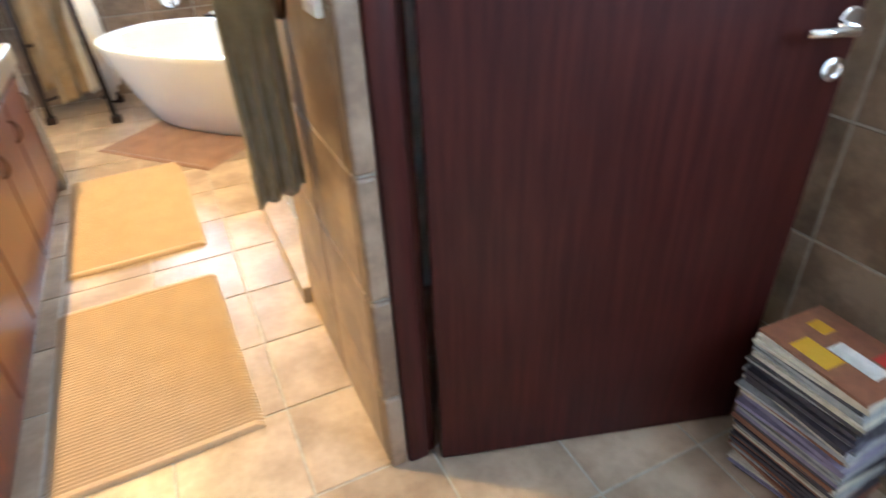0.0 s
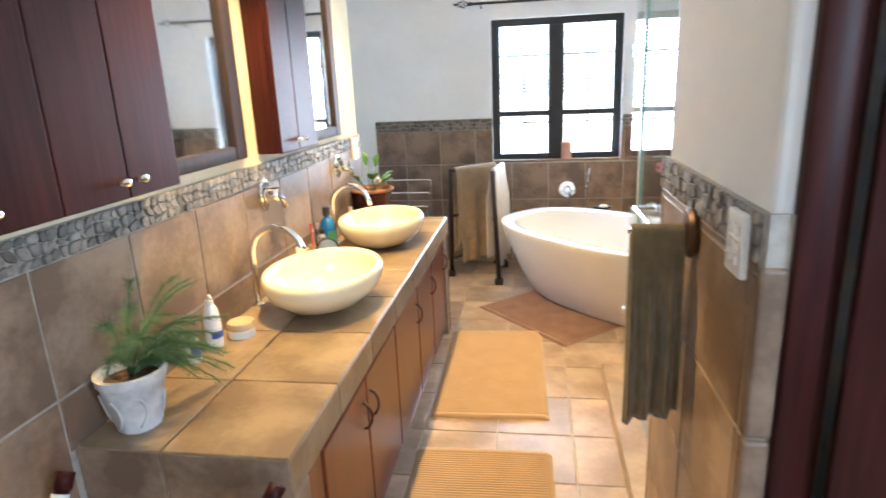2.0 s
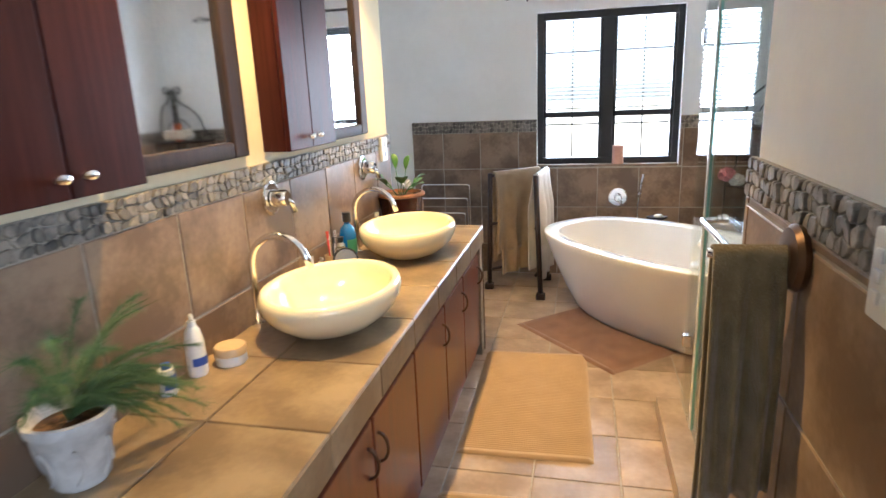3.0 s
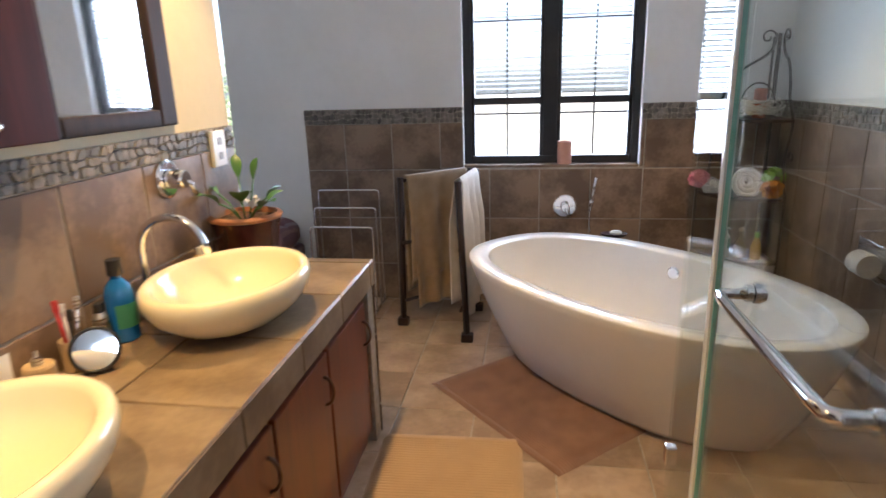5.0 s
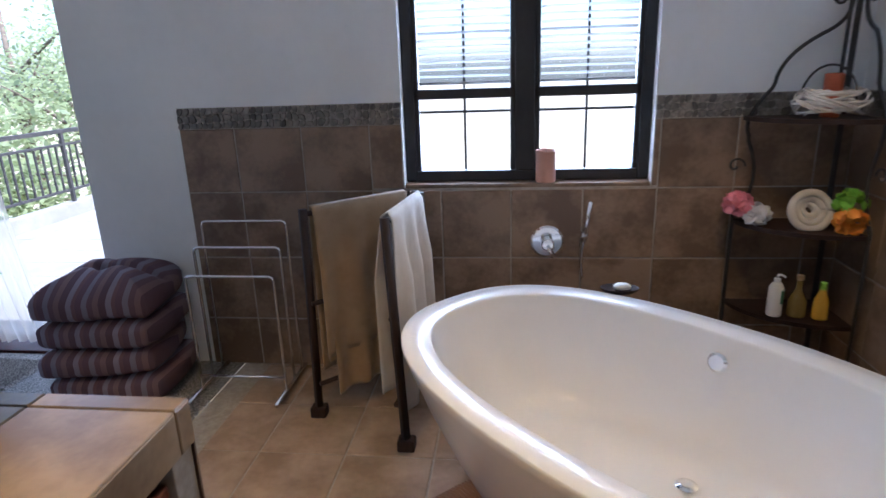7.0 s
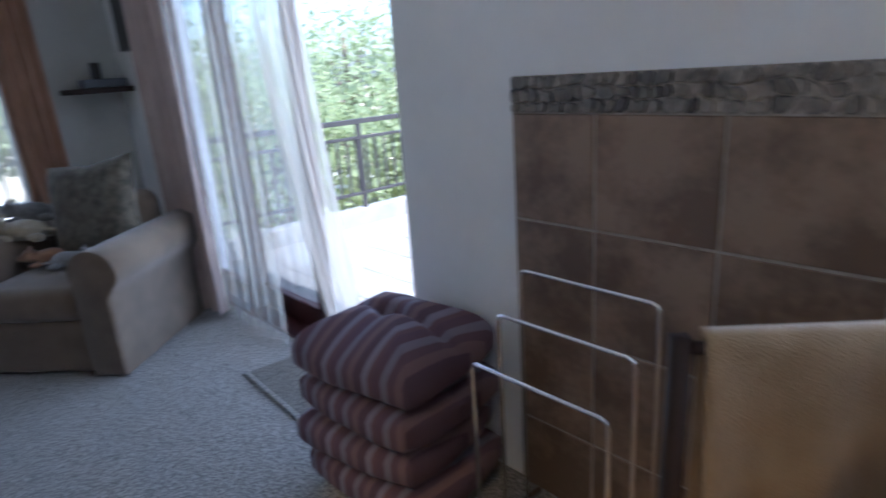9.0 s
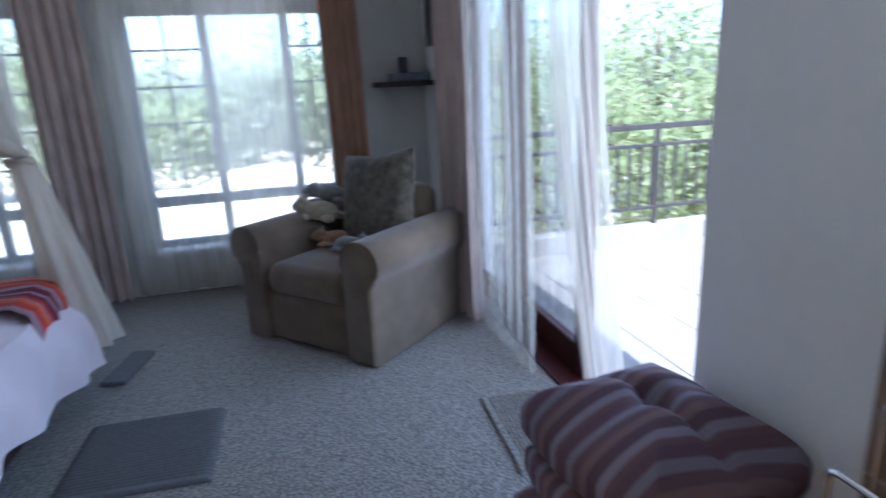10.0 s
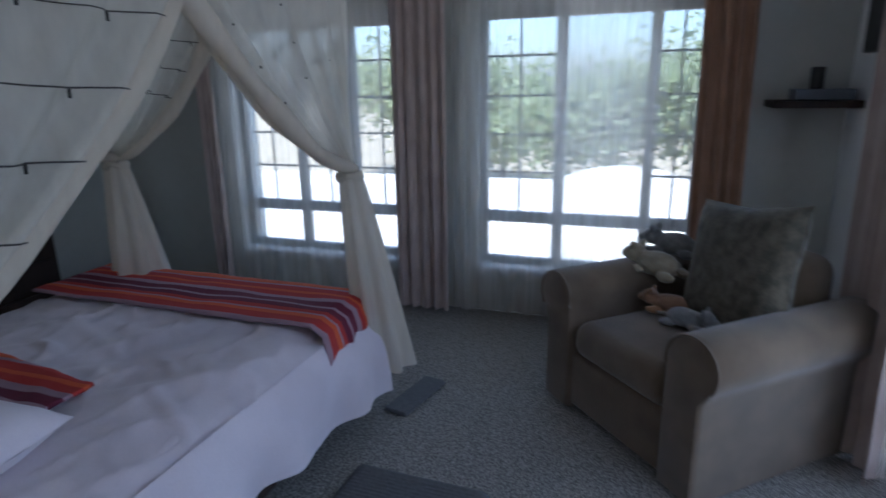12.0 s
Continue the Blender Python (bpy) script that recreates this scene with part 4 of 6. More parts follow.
def rolled_arm(x0, out):
    """One arm: upright slab that swells into a roll overhanging its outer side; out is -1 or 1."""
    rr, zc = 0.122, 0.545
    xc = x0 + 0.10 + out * 0.032
    xi, xo = x0 + 0.10 - out * 0.088, x0 + 0.10 + out * 0.088
    outline = [(xo, 0.012), (xi, 0.012), (xi, zc - 0.03)]
    outline += [(xc - out * rr * math.cos(q), zc + 0.92 * rr * math.sin(q)) for q in [i * math.pi * 1.22 / 20 for i in range(21)]]
    outline += [(xo, zc - 0.13)]
    bm = B()
    rows = []
    for y, k in ((-0.012, 0.86), (-0.006, 0.95), (0.012, 1.0), (0.30, 1.0), (0.60, 1.0), (D - 0.05, 1.0), (D - 0.03, 0.94)):
        cx, cz = x0 + 0.10 + out * 0.01, 0.40
        rows.append([bm.verts.new(AM @ Vector((cx + (x - cx) * k, y, max(0.012, cz + (z - cz) * (k * 0.3 + 0.7))))) for x, z in outline])
    n = len(outline)
    for p, q in zip(rows, rows[1:]):
        for i in range(n):
            j = (i + 1) % n
            bm.faces.new((p[i], p[j], q[j], q[i]))
    bm.faces.new(rows[0])
    bm.faces.new(rows[-1][::-1])
    bmesh.ops.recalc_face_normals(bm, faces=bm.faces[:])
    arm = part("arm", bm, SUEDE, ac)
    bm = B()
    edge = [AM @ Vector((x0 + 0.10 + (x - x0 - 0.10) * 0.96, -0.008, z * 0.985 + 0.005)) for x, z in outline[2:-1]]
    tube(bm, edge, 0.005, 6)
    part("piping", bm, SUEDE, arm)


rolled_arm(0.0, -1)
rolled_arm(W - 0.20, 1)
bm = B()
box(bm, (0.19, -0.005, 0.285), (W - 0.19, D - 0.22, 0.445), 0.07, AM, 6)
for v in bm.verts:
    if v.co.z > 0.40:
        l = AM.inverted() @ v.co
        v.co.z += 0.05 * math.cos((l.x - W / 2) / 0.3 * 1.4) * math.cos((l.y - 0.33) / 0.4 * 1.3)
part("seat_cushion", bm, SUEDE, ac)
bm = B()
box(bm, (0.17, D - 0.24, 0.28), (W - 0.17, D - 0.005, 0.80), 0.09, AM, 5)
part("backrest", bm, SUEDE, ac)


def scatter_cushion(name, m, w, h, t, mat, label, cat="cushion"):
    bm = B()
    for side in (1, -1):
        def f(u, v):
            x, z = u * 2 - 1, v * 2 - 1
            puff = ((1 - x ** 4) * (1 - z ** 4)) ** 0.6
            pin = 1 - 0.10 * (1 - abs(x)) * abs(z) ** 3 - 0.0
            pin2 = 1 - 0.10 * (1 - abs(z)) * abs(x) ** 3
            return m @ Vector((x * w / 2 * pin2, side * (t / 2 * puff + 0.004 * nz(x * 4, z * 4, w)), z * h / 2 * pin))
        grid(bm, 22, 22, f)
    bmesh.ops.remove_doubles(bm, verts=bm.verts[:], dist=0.001)
    bmesh.ops.recalc_face_normals(bm, faces=bm.faces[:])
    return solo(name, bm, mat, label, cat, at=tuple(m.translation))


CM = AM @ pose(W / 2 + 0.11, D - 0.36, 0.735, -14, -7, -6)
scatter_cushion("scatter_cushion", CM, 0.56, 0.56, 0.18, PILLOW, "dark olive patterned cushion standing on the armchair")

# ---------------------------------------------------------------- bed
bed = thing("bed", (-1.4, 1.38, 0), "double bed with a white bedspread down to the floor", "bed")
bm = B()
box(bm, (-2.52, 0.62, 0.16), (-0.22, 2.14, 0.53), 0.05, segs=4)
part("mattress", bm, LINEN, bed)
bm = B()
box(bm, (-2.48, 0.66, 0.05), (-0.25, 2.10, 0.16), 0.01)
part("base", bm, DARK_WOOD, bed)
for x, y in ((-2.44, 0.72), (-2.44, 2.04), (-0.3, 0.72), (-0.3, 2.04)):
    bm = B()
    lathe(bm, [(0.03, 0), (0.03, 0.06)], 12, pose(x, y, 0))
    part("leg", bm, WHITE_PLASTIC, bed)
bm = B()


def spread(u, v):
    """Bedspread: flat top, rounded edge and hanging sides with folds."""
    per = [(-0.24, 0.60), (-2.53, 0.60), (-2.53, 2.16), (-0.24, 2.16)]
    L = [2.29, 1.56, 2.29]
    s = u * sum(L)
    k = 0
    while k < 2 and s > L[k]:
        s -= L[k]
        k += 1
    a, b = Vector(per[k]), Vector(per[k + 1])
    dirn = (b - a).normalized()
    nrm = Vector((dirn.y, -dirn.x))
    cen = Vector((-1.4, 1.38))
    p = a + dirn * s
    if (p - cen).dot(nrm) < 0:
        nrm = -nrm
    hang = 0.42 + 0.05 * nz(u * 9, 2.2, 0) - (0.14 * min(1, s / 1.0) if k == 2 else 0.0)
    fold = (0.030 * math.sin(u * 95 + 3 * nz(u * 14, 0, 5)) + 0.03 * nz(u * 24, 1, 7)) * v
    out = 0.015 + 0.075 * math.sin(min(1, v * 1.4) * math.pi / 2) + fold
    corner = min(s, L[k] - s) / 0.25
    if 0 <= corner < 1 and 0 < u < 1 and not (k == 0 and s < 0.3) and not (k == 2 and s > 2.0):
        other = 0.05 * (1 - corner) * v
        out += other
    z = 0.512 - (hang - 0.02) * v ** 1.15
    q = p + nrm * out
    return Vector((q.x, q.y, max(0.03, z)))


grid(bm, 260, 12, spread)
part("bedspread_skirt", bm, LINEN, bed)
bm = B()


def crease(u, v):
    """Soft pulled wrinkles in the bedspread, fanning towards the edges."""
    a = 1 - min(1, abs(nz(u * 6 + v * 5, v * 6 - u * 3, 2.7)) * 5)
    b = 1 - min(1, abs(nz(u * 11 - v * 4, v * 9 + u * 2, 6.1)) * 5)
    return 0.011 * a * a + 0.006 * b * b


grid(bm, 150, 104, lambda u, v: (-2.55 + 2.33 * u, 0.58 + 1.60 * v, 0.556 + crease(u, v) + 0.020 * nz(u * 5, v * 4, 1) + 0.010 * nz(u * 16, v * 12, 4) + 0.04 * max(0, nz(u * 9 + v * 6, v * 3 - u * 2, 8)) + 0.012 * max(0, nz(u * 30 - v * 8, v * 7, 3)) - 0.06 * max(0, 1 - min(2.33 * u, 2.33 * (1 - u), 1.6 * v, 1.6 * (1 - v)) / 0.22) ** 2))
part("bedspread_top", bm, LINEN, bed)

RED, PUR, ORG, LIL = (0.40, 0.030, 0.025), (0.13, 0.012, 0.035), (0.58, 0.10, 0.03), (0.34, 0.22, 0.26)
THROW = stripes("striped_throw", [(0.0, ORG), (0.09, LIL), (0.12, RED), (0.20, ORG), (0.24, RED), (0.31, LIL), (0.37, PUR), (0.46, LIL), (0.49, PUR), (0.56, RED), (0.61, LIL), (0.63, ORG), (0.68, RED), (0.78, LIL), (0.84, PUR), (0.88, RED), (0.94, ORG)], "X", 0.56)


def throw(name, x0, x1, ya, yb, drop, skew, label):
    bm = B()

    def f(u, v):
        s = v * (yb - ya + drop)
        x = x0 + (x1 - x0) * u + skew * v + 0.02 * nz(v * 4, u, 3)
        z = 0.592 + 0.008 * nz(u * 4, v * 9, 2)
        y = ya + s
        if y > yb:
            d = y - yb
            y = yb + 0.045 + 0.03 * min(1, d / 0.1) + 0.02 * nz(u * 6, d * 5, 1)
            z -= d * (0.55 + 0.6 * u) + 0.02
        return (x, y, z)

    grid(bm, 20, 70, f)
    ob = solo(name, bm, THROW, label, "throw", at=(x0, ya, 0.56))
    ob.modifiers.new("thick", "SOLIDIFY").thickness = 0.012
    return ob


throw("bed_runner", -2.57, -2.12, 0.62, 2.13, 0.16, 0.02, "red, orange and purple striped throw across the bed foot")
throw("folded_throw", -1.60, -1.22, 0.95, 1.70, 0.0, 0.1, "folded red and orange striped throw on the bed")
scatter_cushion("bed_pillow", pose(-0.92, 1.72, 0.66, 80, 0, 12), 0.66, 0.46, 0.16, LINEN, "plump white pillow lying on the bed", "pillow")
scatter_cushion("bed_pillow", pose(-0.55, 1.05, 0.66, 82, 0, 85), 0.66, 0.46, 0.16, LINEN, "plump white pillow lying on the bed", "pillow")

# canopy
cp = thing("bed_canopy", (-1.4, 1.38, 2.3), "off-white mosquito net canopy tied at the bed posts", "canopy")
TOP = 2.32
bm = B()
cs = [(-2.55, 0.62), (-2.55, 2.14), (-0.24, 2.14), (-0.24, 0.62)]
for a, b in zip(cs, cs[1:] + cs[:1]):
    tube(bm, [(*a, TOP), (*b, TOP)], 0.014, 8)
part("top_frame", bm, DARK_WOOD, cp)
for i, (x, y) in enumerate(cs):
    bm = B()
    tube(bm, [(x, y, TOP), (x, y, CEIL)], 0.004, 6)
    part("hanger", bm, IRON, cp)


def net_half(corner, far, knot, pull=0.40, dip=0.10, label=""):
    """Half a net side: gathered from its stretch of the top frame into the knot."""
    c, f, k = Vector((*corner, TOP)), Vector((*far, TOP)), Vector(knot)
    side = (f - c).normalized()
    nrm = Vector((side.y, -side.x, 0))

    def pt(s, t):
        T = c.lerp(f, s)
        ctrl = Vector((k.x + pull * (T.x - k.x), k.y + pull * (T.y - k.y), k.z + dip + 0.55 * (1 - s)))
        p = T * (1 - t) ** 2 + ctrl * 2 * t * (1 - t) + k * t * t
        fold = math.sin(s * 40 + 2 * nz(s * 6, t, 2)) * 0.03 * (1 - t) ** 0.7 + 0.03 * nz(s * 8, t * 3, 6) * (1 - t)
        gather = math.sin(s * 55) * 0.028 * t
        return p + nrm * (fold + gather) + Vector((0, 0, 0.035 * t * (s - 0.5)))

    bm = B()
    grid(bm, 90, 26, pt)
    pn = part("net_panel", bm, NET, cp, label)
    bm = B()
    edge = [pt(1.0, i / 30) for i in range(31)]
    tube(bm, edge, 0.026, 8, taper=lambda q: 0.8 + 0.5 * math.sin(q * 3.1) + 0.2 * math.sin(q * 23))
    part("rolled_hem", bm, NET_DENSE, pn)
    for t in (0.06, 0.13, 0.20, 0.28, 0.37, 0.46, 0.56):
        bm = B()
        line = [pt(0.02 + 0.96 * i / 30, t + 0.012 * math.sin(i * 0.35)) + nrm * 0.012 for i in range(31)]
        tube(bm, line, 0.0021, 4)
        for i in range(2, 30, 5):
            p = line[i]
            tube(bm, [p, p + Vector((0.004, 0.004, -0.022))], 0.004, 5)
        part("light_string", bm, IRON, pn, "dark string of tiny fairy lights")


def net_tail(knot, lean, foot):
    k = Vector(knot)
    bm = B()

    def f(u, v):
        a = u * 2 * math.pi
        r = 0.045 + 0.075 * v ** 0.8 + 0.018 * math.sin(a * 7 + v * 2) * (0.3 + v)
        z = k.z + (foot - k.z) * v
        return (k.x + lean[0] * v + r * math.cos(a), k.y + lean[1] * v + r * math.sin(a), z)

    grid(bm, 60, 18, f, closed_u=True)
    part("net_tail", bm, NET_DENSE, cp)
    bm = B()
    tube(bm, [(k.x + 0.05 * math.cos(a), k.y + 0.05 * math.sin(a), k.z - 0.02 + 0.01 * math.sin(3 * a)) for a in [i * 2 * math.pi / 18 for i in range(19)]], 0.013, 6)
    part("tie", bm, NET_DENSE, cp, "knotted cloth tie")


NET_DENSE = cloth_sheer("canopy_net_gathered", (0.72, 0.66, 0.57), 0.13)
KFR, KFL, KHR, KHL = (-2.50, 2.13, 1.14), (-2.52, 0.82, 1.15), (-0.30, 2.13, 0.86), (-0.30, 0.66, 1.05)
net_half((-2.55, 2.14), (-1.12, 2.14), KFR)
net_half((-0.24, 2.14), (-1.95, 2.14), KHR, 0.55, 0.05)
net_half((-2.55, 2.14), (-2.55, 1.05), KFR)
net_half((-2.55, 0.62), (-2.55, 1.85), KFL)
net_half((-2.55, 0.62), (-1.2, 0.62), KFL)
net_half((-0.24, 0.62), (-1.6, 0.62), KHL)
net_tail(KFR, (-0.10, 0.09), 0.22)
net_tail(KFL, (-0.02, 0.04), 0.55)
net_tail(KHR, (0.0, 0.05), 0.25)

# ---------------------------------------------------------------- curtains
def curtain(name, a, b, z0, z1, mat, label, folds, amp, lean=0.0, flare=0.0, group="", tie=0.0, blow=0.0):
    """A hanging cloth between two plan points, pleated; lean shifts its foot along the wall."""
    a, b = Vector((*a, 0)), Vector((*b, 0))
    d = (b - a).normalized()
    n = Vector((-d.y, d.x, 0))
    L = (b - a).length
    seed = a.x * 3.1 + a.y
    bm = B()

    def f(u, v):
        ph = u * folds * 2 * math.pi + 1.6 * nz(u * 5, seed, v * 0.7)
        am = amp * (0.75 + 0.5 * nz(u * 7, seed + 4, v * 1.5)) * (0.55 + 0.45 * v)
        w = am * (math.sin(ph) + 0.25 * math.sin(2.3 * ph + 1))
        uu = (u - 0.5) * (1 + flare * v - tie * math.sin(math.pi * min(1, v * 1.1))) + 0.5
        p = a + d * (L * uu + lean * v) + n * (w + blow * v * v)
        return Vector((p.x, p.y, z1 + (z0 - z1) * v + 0.012 * nz(u * 9, seed, 9) * v))

    grid(bm, max(40, int(folds * 14)), 22, f)
    return solo(name, bm, mat, label, "curtain", group, at=tuple((a + b) / 2 + Vector((0, 0, z0))))


XC = -3.84
curtain("sheer_curtain", (XC - 0.02, 0.30), (XC - 0.02, 2.05), 0.03, 2.30, SHEER, "sheer white voile curtain over the bedroom window", 13, 0.02)
curtain("sheer_curtain", (XC - 0.02, 2.15), (XC - 0.02, 3.66), 0.03, 2.30, SHEER, "sheer white voile curtain over the bedroom window", 11, 0.02)
curtain("sheer_curtain", (XC + 0.02, 2.78), (XC + 0.02, 3.36), 0.03, 2.30, SHEER, "second layer of sheer voile drawn across the window middle", 4, 0.02)
curtain("curtain", (XC + 0.07, 1.78), (XC + 0.07, 2.14), 0.04, 2.30, CURTAIN_PINK, "dusky beige pleated curtain between the bedroom windows", 5, 0.035)
curtain("curtain", (XC + 0.07, 0.28), (XC + 0.07, 0.42), 0.04, 2.30, CURTAIN_PINK, "dusky beige pleated curtain at the bedroom window edge", 3, 0.03)
curtain("curtain", (XC + 0.07, 3.54), (XC + 0.07, 3.80), 0.04, 2.30, CURTAIN_BROWN, "brown pleated curtain beside the armchair", 4, 0.03, lean=0.04)
curtain("curtain", (-3.30, 4.20), (-2.66, 4.20), 0.03, 2.35, CURTAIN_PINK, "dusky beige pleated curtain at the sliding door", 6, 0.045, lean=0.14)
curtain("sheer_curtain", (-2.95, 4.27), (-1.98, 4.28), 0.015, 2.35, SHEER_DOOR, "sheer white voile curtain over the sliding door", 8, 0.035, lean=0.06, flare=0.12, blow=-0.02)
curtain("sheer_curtain", (-1.93, 4.30), (-1.45, 4.30), 0.03, 2.35, SHEER_CREAM, "sheer cream voile curtain drifting at the open door edge", 5, 0.03, lean=0.18, flare=-0.3, blow=0.13)
for nm, a, b in (("curtain_rod", (-3.83, 0.2, 2.33), (-3.83, 3.9, 2.33)), ("curtain_rod", (-3.4, 4.21, 2.38), (-0.7, 4.21, 2.38)), ("curtain_rod", (0.62, 4.20, 2.275), (2.12, 4.20, 2.275))):
    r = thing(nm, a, "dark iron curtain rod with twisted finial", "curtain rod", "curtain rods")
    bm = B()
    tube(bm, [a, b], 0.011, 10)
    part("rod", bm, IRON, r)
    dv = (Vector(b) - Vector(a)).normalized()
    for end, s in ((a, -1), (b, 1)):
        bm = B()
        o = Vector(end)
        for k in range(4):
            pts = [o + dv * s * (0.02 + 0.11 * q) + (Vector((0, 0, 1)) * math.cos(q * 4 + k * math.pi / 2) + dv.cross(Vector((0, 0, 1))) * math.sin(q * 4 + k * math.pi / 2)) * 0.028 * math.sin(math.pi * q) for q in [i / 10 for i in range(11)]]
            tube(bm, pts, 0.003, 5)
        tube(bm, [o, o + dv * s * 0.025], 0.015, 8)
        tube(bm, [o + dv * s * 0.13, o + dv * s * 0.15], 0.009, 8)
        part("finial", bm, IRON, r)
    for q in (0.05, 0.95):
        o = Vector(a).lerp(Vector(b), q)
        bm = B()
        back = Vector((-0.1, 0, 0)) if abs(dv.y) > 0.5 else Vector((0, 0.09, 0))
        tube(bm, [o, o + Vector((0, 0, -0.02)), o + back + Vector((0, 0, -0.03))], 0.006, 6)
        part("bracket", bm, IRON, r)

shf = thing("wall_shelf", (-3.78, 4.10, 1.36), "dark floating shelf in the bedroom corner", "shelf")
bm = B()
box(bm, (-3.93, 3.90, 1.35), (-3.64, 4.288, 1.385), 0.004)
part("board", bm, DARK_WOOD, shf)
bm = B()
box(bm, (-3.86, 4.0, 1.386), (-3.68, 4.26, 1.44), 0.006)
solo("set_top_box", bm, material("grey_plastic", (0.10, 0.11, 0.13), rough=0.4), "grey set-top box on the wall shelf", "electronics", at=(-3.77, 4.13, 1.386))
bm = B()
lathe(bm, [(0.03, 0), (0.032, 0.004), (0.032, 0.10), (0.028, 0.105)], 20, pose(-3.76, 4.10, 1.4405))
solo("small_speaker", bm, BLACK_FRAME, "small black cylindrical speaker on the box", "speaker", at=(-3.76, 4.10, 1.4405))
bm = B()
box(bm, (-3.62, 4.235, 1.60), (-3.30, 4.285, 1.95), 0.008)
solo("wall_television", bm, BLACK_FRAME, "dark wall-mounted screen edge above the shelf", "television", at=(-3.46, 4.28, 1.60))

ch = thing("chest_of_drawers", (-2.38, -0.6, 0), "dark wooden chest beyond the bed", "chest")
bm = B()
box(bm, (-2.98, -0.88, 0.0), (-1.78, -0.32, 0.66), 0.01)
part("body", bm, DARK_WOOD, ch)
for z in (0.06, 0.26, 0.46):
    bm = B()
    box(bm, (-2.94, -0.318, z), (-1.82, -0.30, z + 0.18), 0.005)
    part("drawer", bm, DARK_WOOD, ch)
fb = thing("step_block", (-2.70, 2.36, 0), "grey rubber block on the carpet by the bed", "block")
bm = B()
box(bm, (-0.18, -0.06, 0.006), (0.18, 0.06, 0.03), 0.006, m=pose(-2.68, 2.33, 0, 0, 0, -12))
part("body", bm, GREY_MAT, fb)

# ---------------------------------------------------------------- outdoors
LEAF = material("foliage", (0.14, 0.18, 0.085), (0.27, 0.31, 0.16), rough=0.6, scale=2.0, bump=0.0)
_b = LEAF.node_tree.nodes["Principled BSDF"]
_t, _m = LEAF.node_tree.nodes.new("ShaderNodeBsdfTranslucent"), LEAF.node_tree.nodes.new("ShaderNodeMixShader")
_t.inputs[0].default_value, _m.inputs[0].default_value = (0.44, 0.49, 0.26, 1), 0.5
LEAF.node_tree.links.new(_b.outputs[0], _m.inputs[1])
LEAF.node_tree.links.new(_t.outputs[0], _m.inputs[2])
LEAF.node_tree.links.new(_m.outputs[0], LEAF.node_tree.nodes["Material Output"].inputs[0])
BARK = material("bark", (0.10, 0.075, 0.055), (0.18, 0.14, 0.10), rough=0.9, scale=12, bump=0.8)
LAWN = material("dry_ground", (0.30, 0.25, 0.16), (0.40, 0.34, 0.23), rough=0.95, scale=0.6, bump=0.5, bump_scale=6)
ROOF = material("pale_paving", (0.62, 0.58, 0.50), (0.70, 0.66, 0.58), rough=0.8, scale=2)
bm = B()
grid(bm, 60, 60, lambda u, v: (-400 + 800 * u, -400 + 800 * v, -2.9 - 0.012 * max(0, math.hypot(-400 + 800 * u, -400 + 800 * v) - 30)))
solo("ground", bm, LAWN, "dry garden ground around the house", "ground", kind="structure")
bm = B()
box(bm, (-3.95, WY + 0.24, -0.4), (0.1, 9.6, -0.03))
patio = solo("balcony", bm, GROUT, "pale tiled balcony outside the sliding door", "balcony", kind="structure", smooth=False)
bm = B()
box(bm, (-3.92, WY + 0.245, -0.03), (-3.76, 9.6, 0.13), 0.004)
part("kerb", bm, PATIO, patio)
RX = -3.84
rail = thing("balcony_railing", (RX, 7.0, 0.13), "black iron balcony railing with upright bars", "railing")
for z, r in ((0.94, 0.022), (0.79, 0.014), (0.27, 0.014)):
    bm = B()
    box(bm, (RX - r, WY + 0.26, z - r), (RX + r, 9.55, z + r), 0.003, segs=1)
    part("rail", bm, IRON, rail)
bmB = B()
box(bmB, (-0.009, -0.009, 0.27), (0.009, 0.009, 0.79))
box(bmB, (-0.012, -0.012, 0.50), (0.012, 0.012, 0.53))
bar_mesh = finish(bmB, "baluster", IRON, False)
for i in range(47):
    ob = new("baluster", bar_mesh)
    ob.parent = rail
    ob.matrix_basis = BASE[rail.name].inverted() @ pose(RX, WY + 0.36 + i * 0.108, 0)
for y in (4.57, 6.2, 7.9, 9.5):
    bm = B()
    box(bm, (RX - 0.02, y - 0.02, 0.12), (RX + 0.02, y + 0.02, 0.94), 0.003, segs=1)
    part("post", bm, IRON, rail)


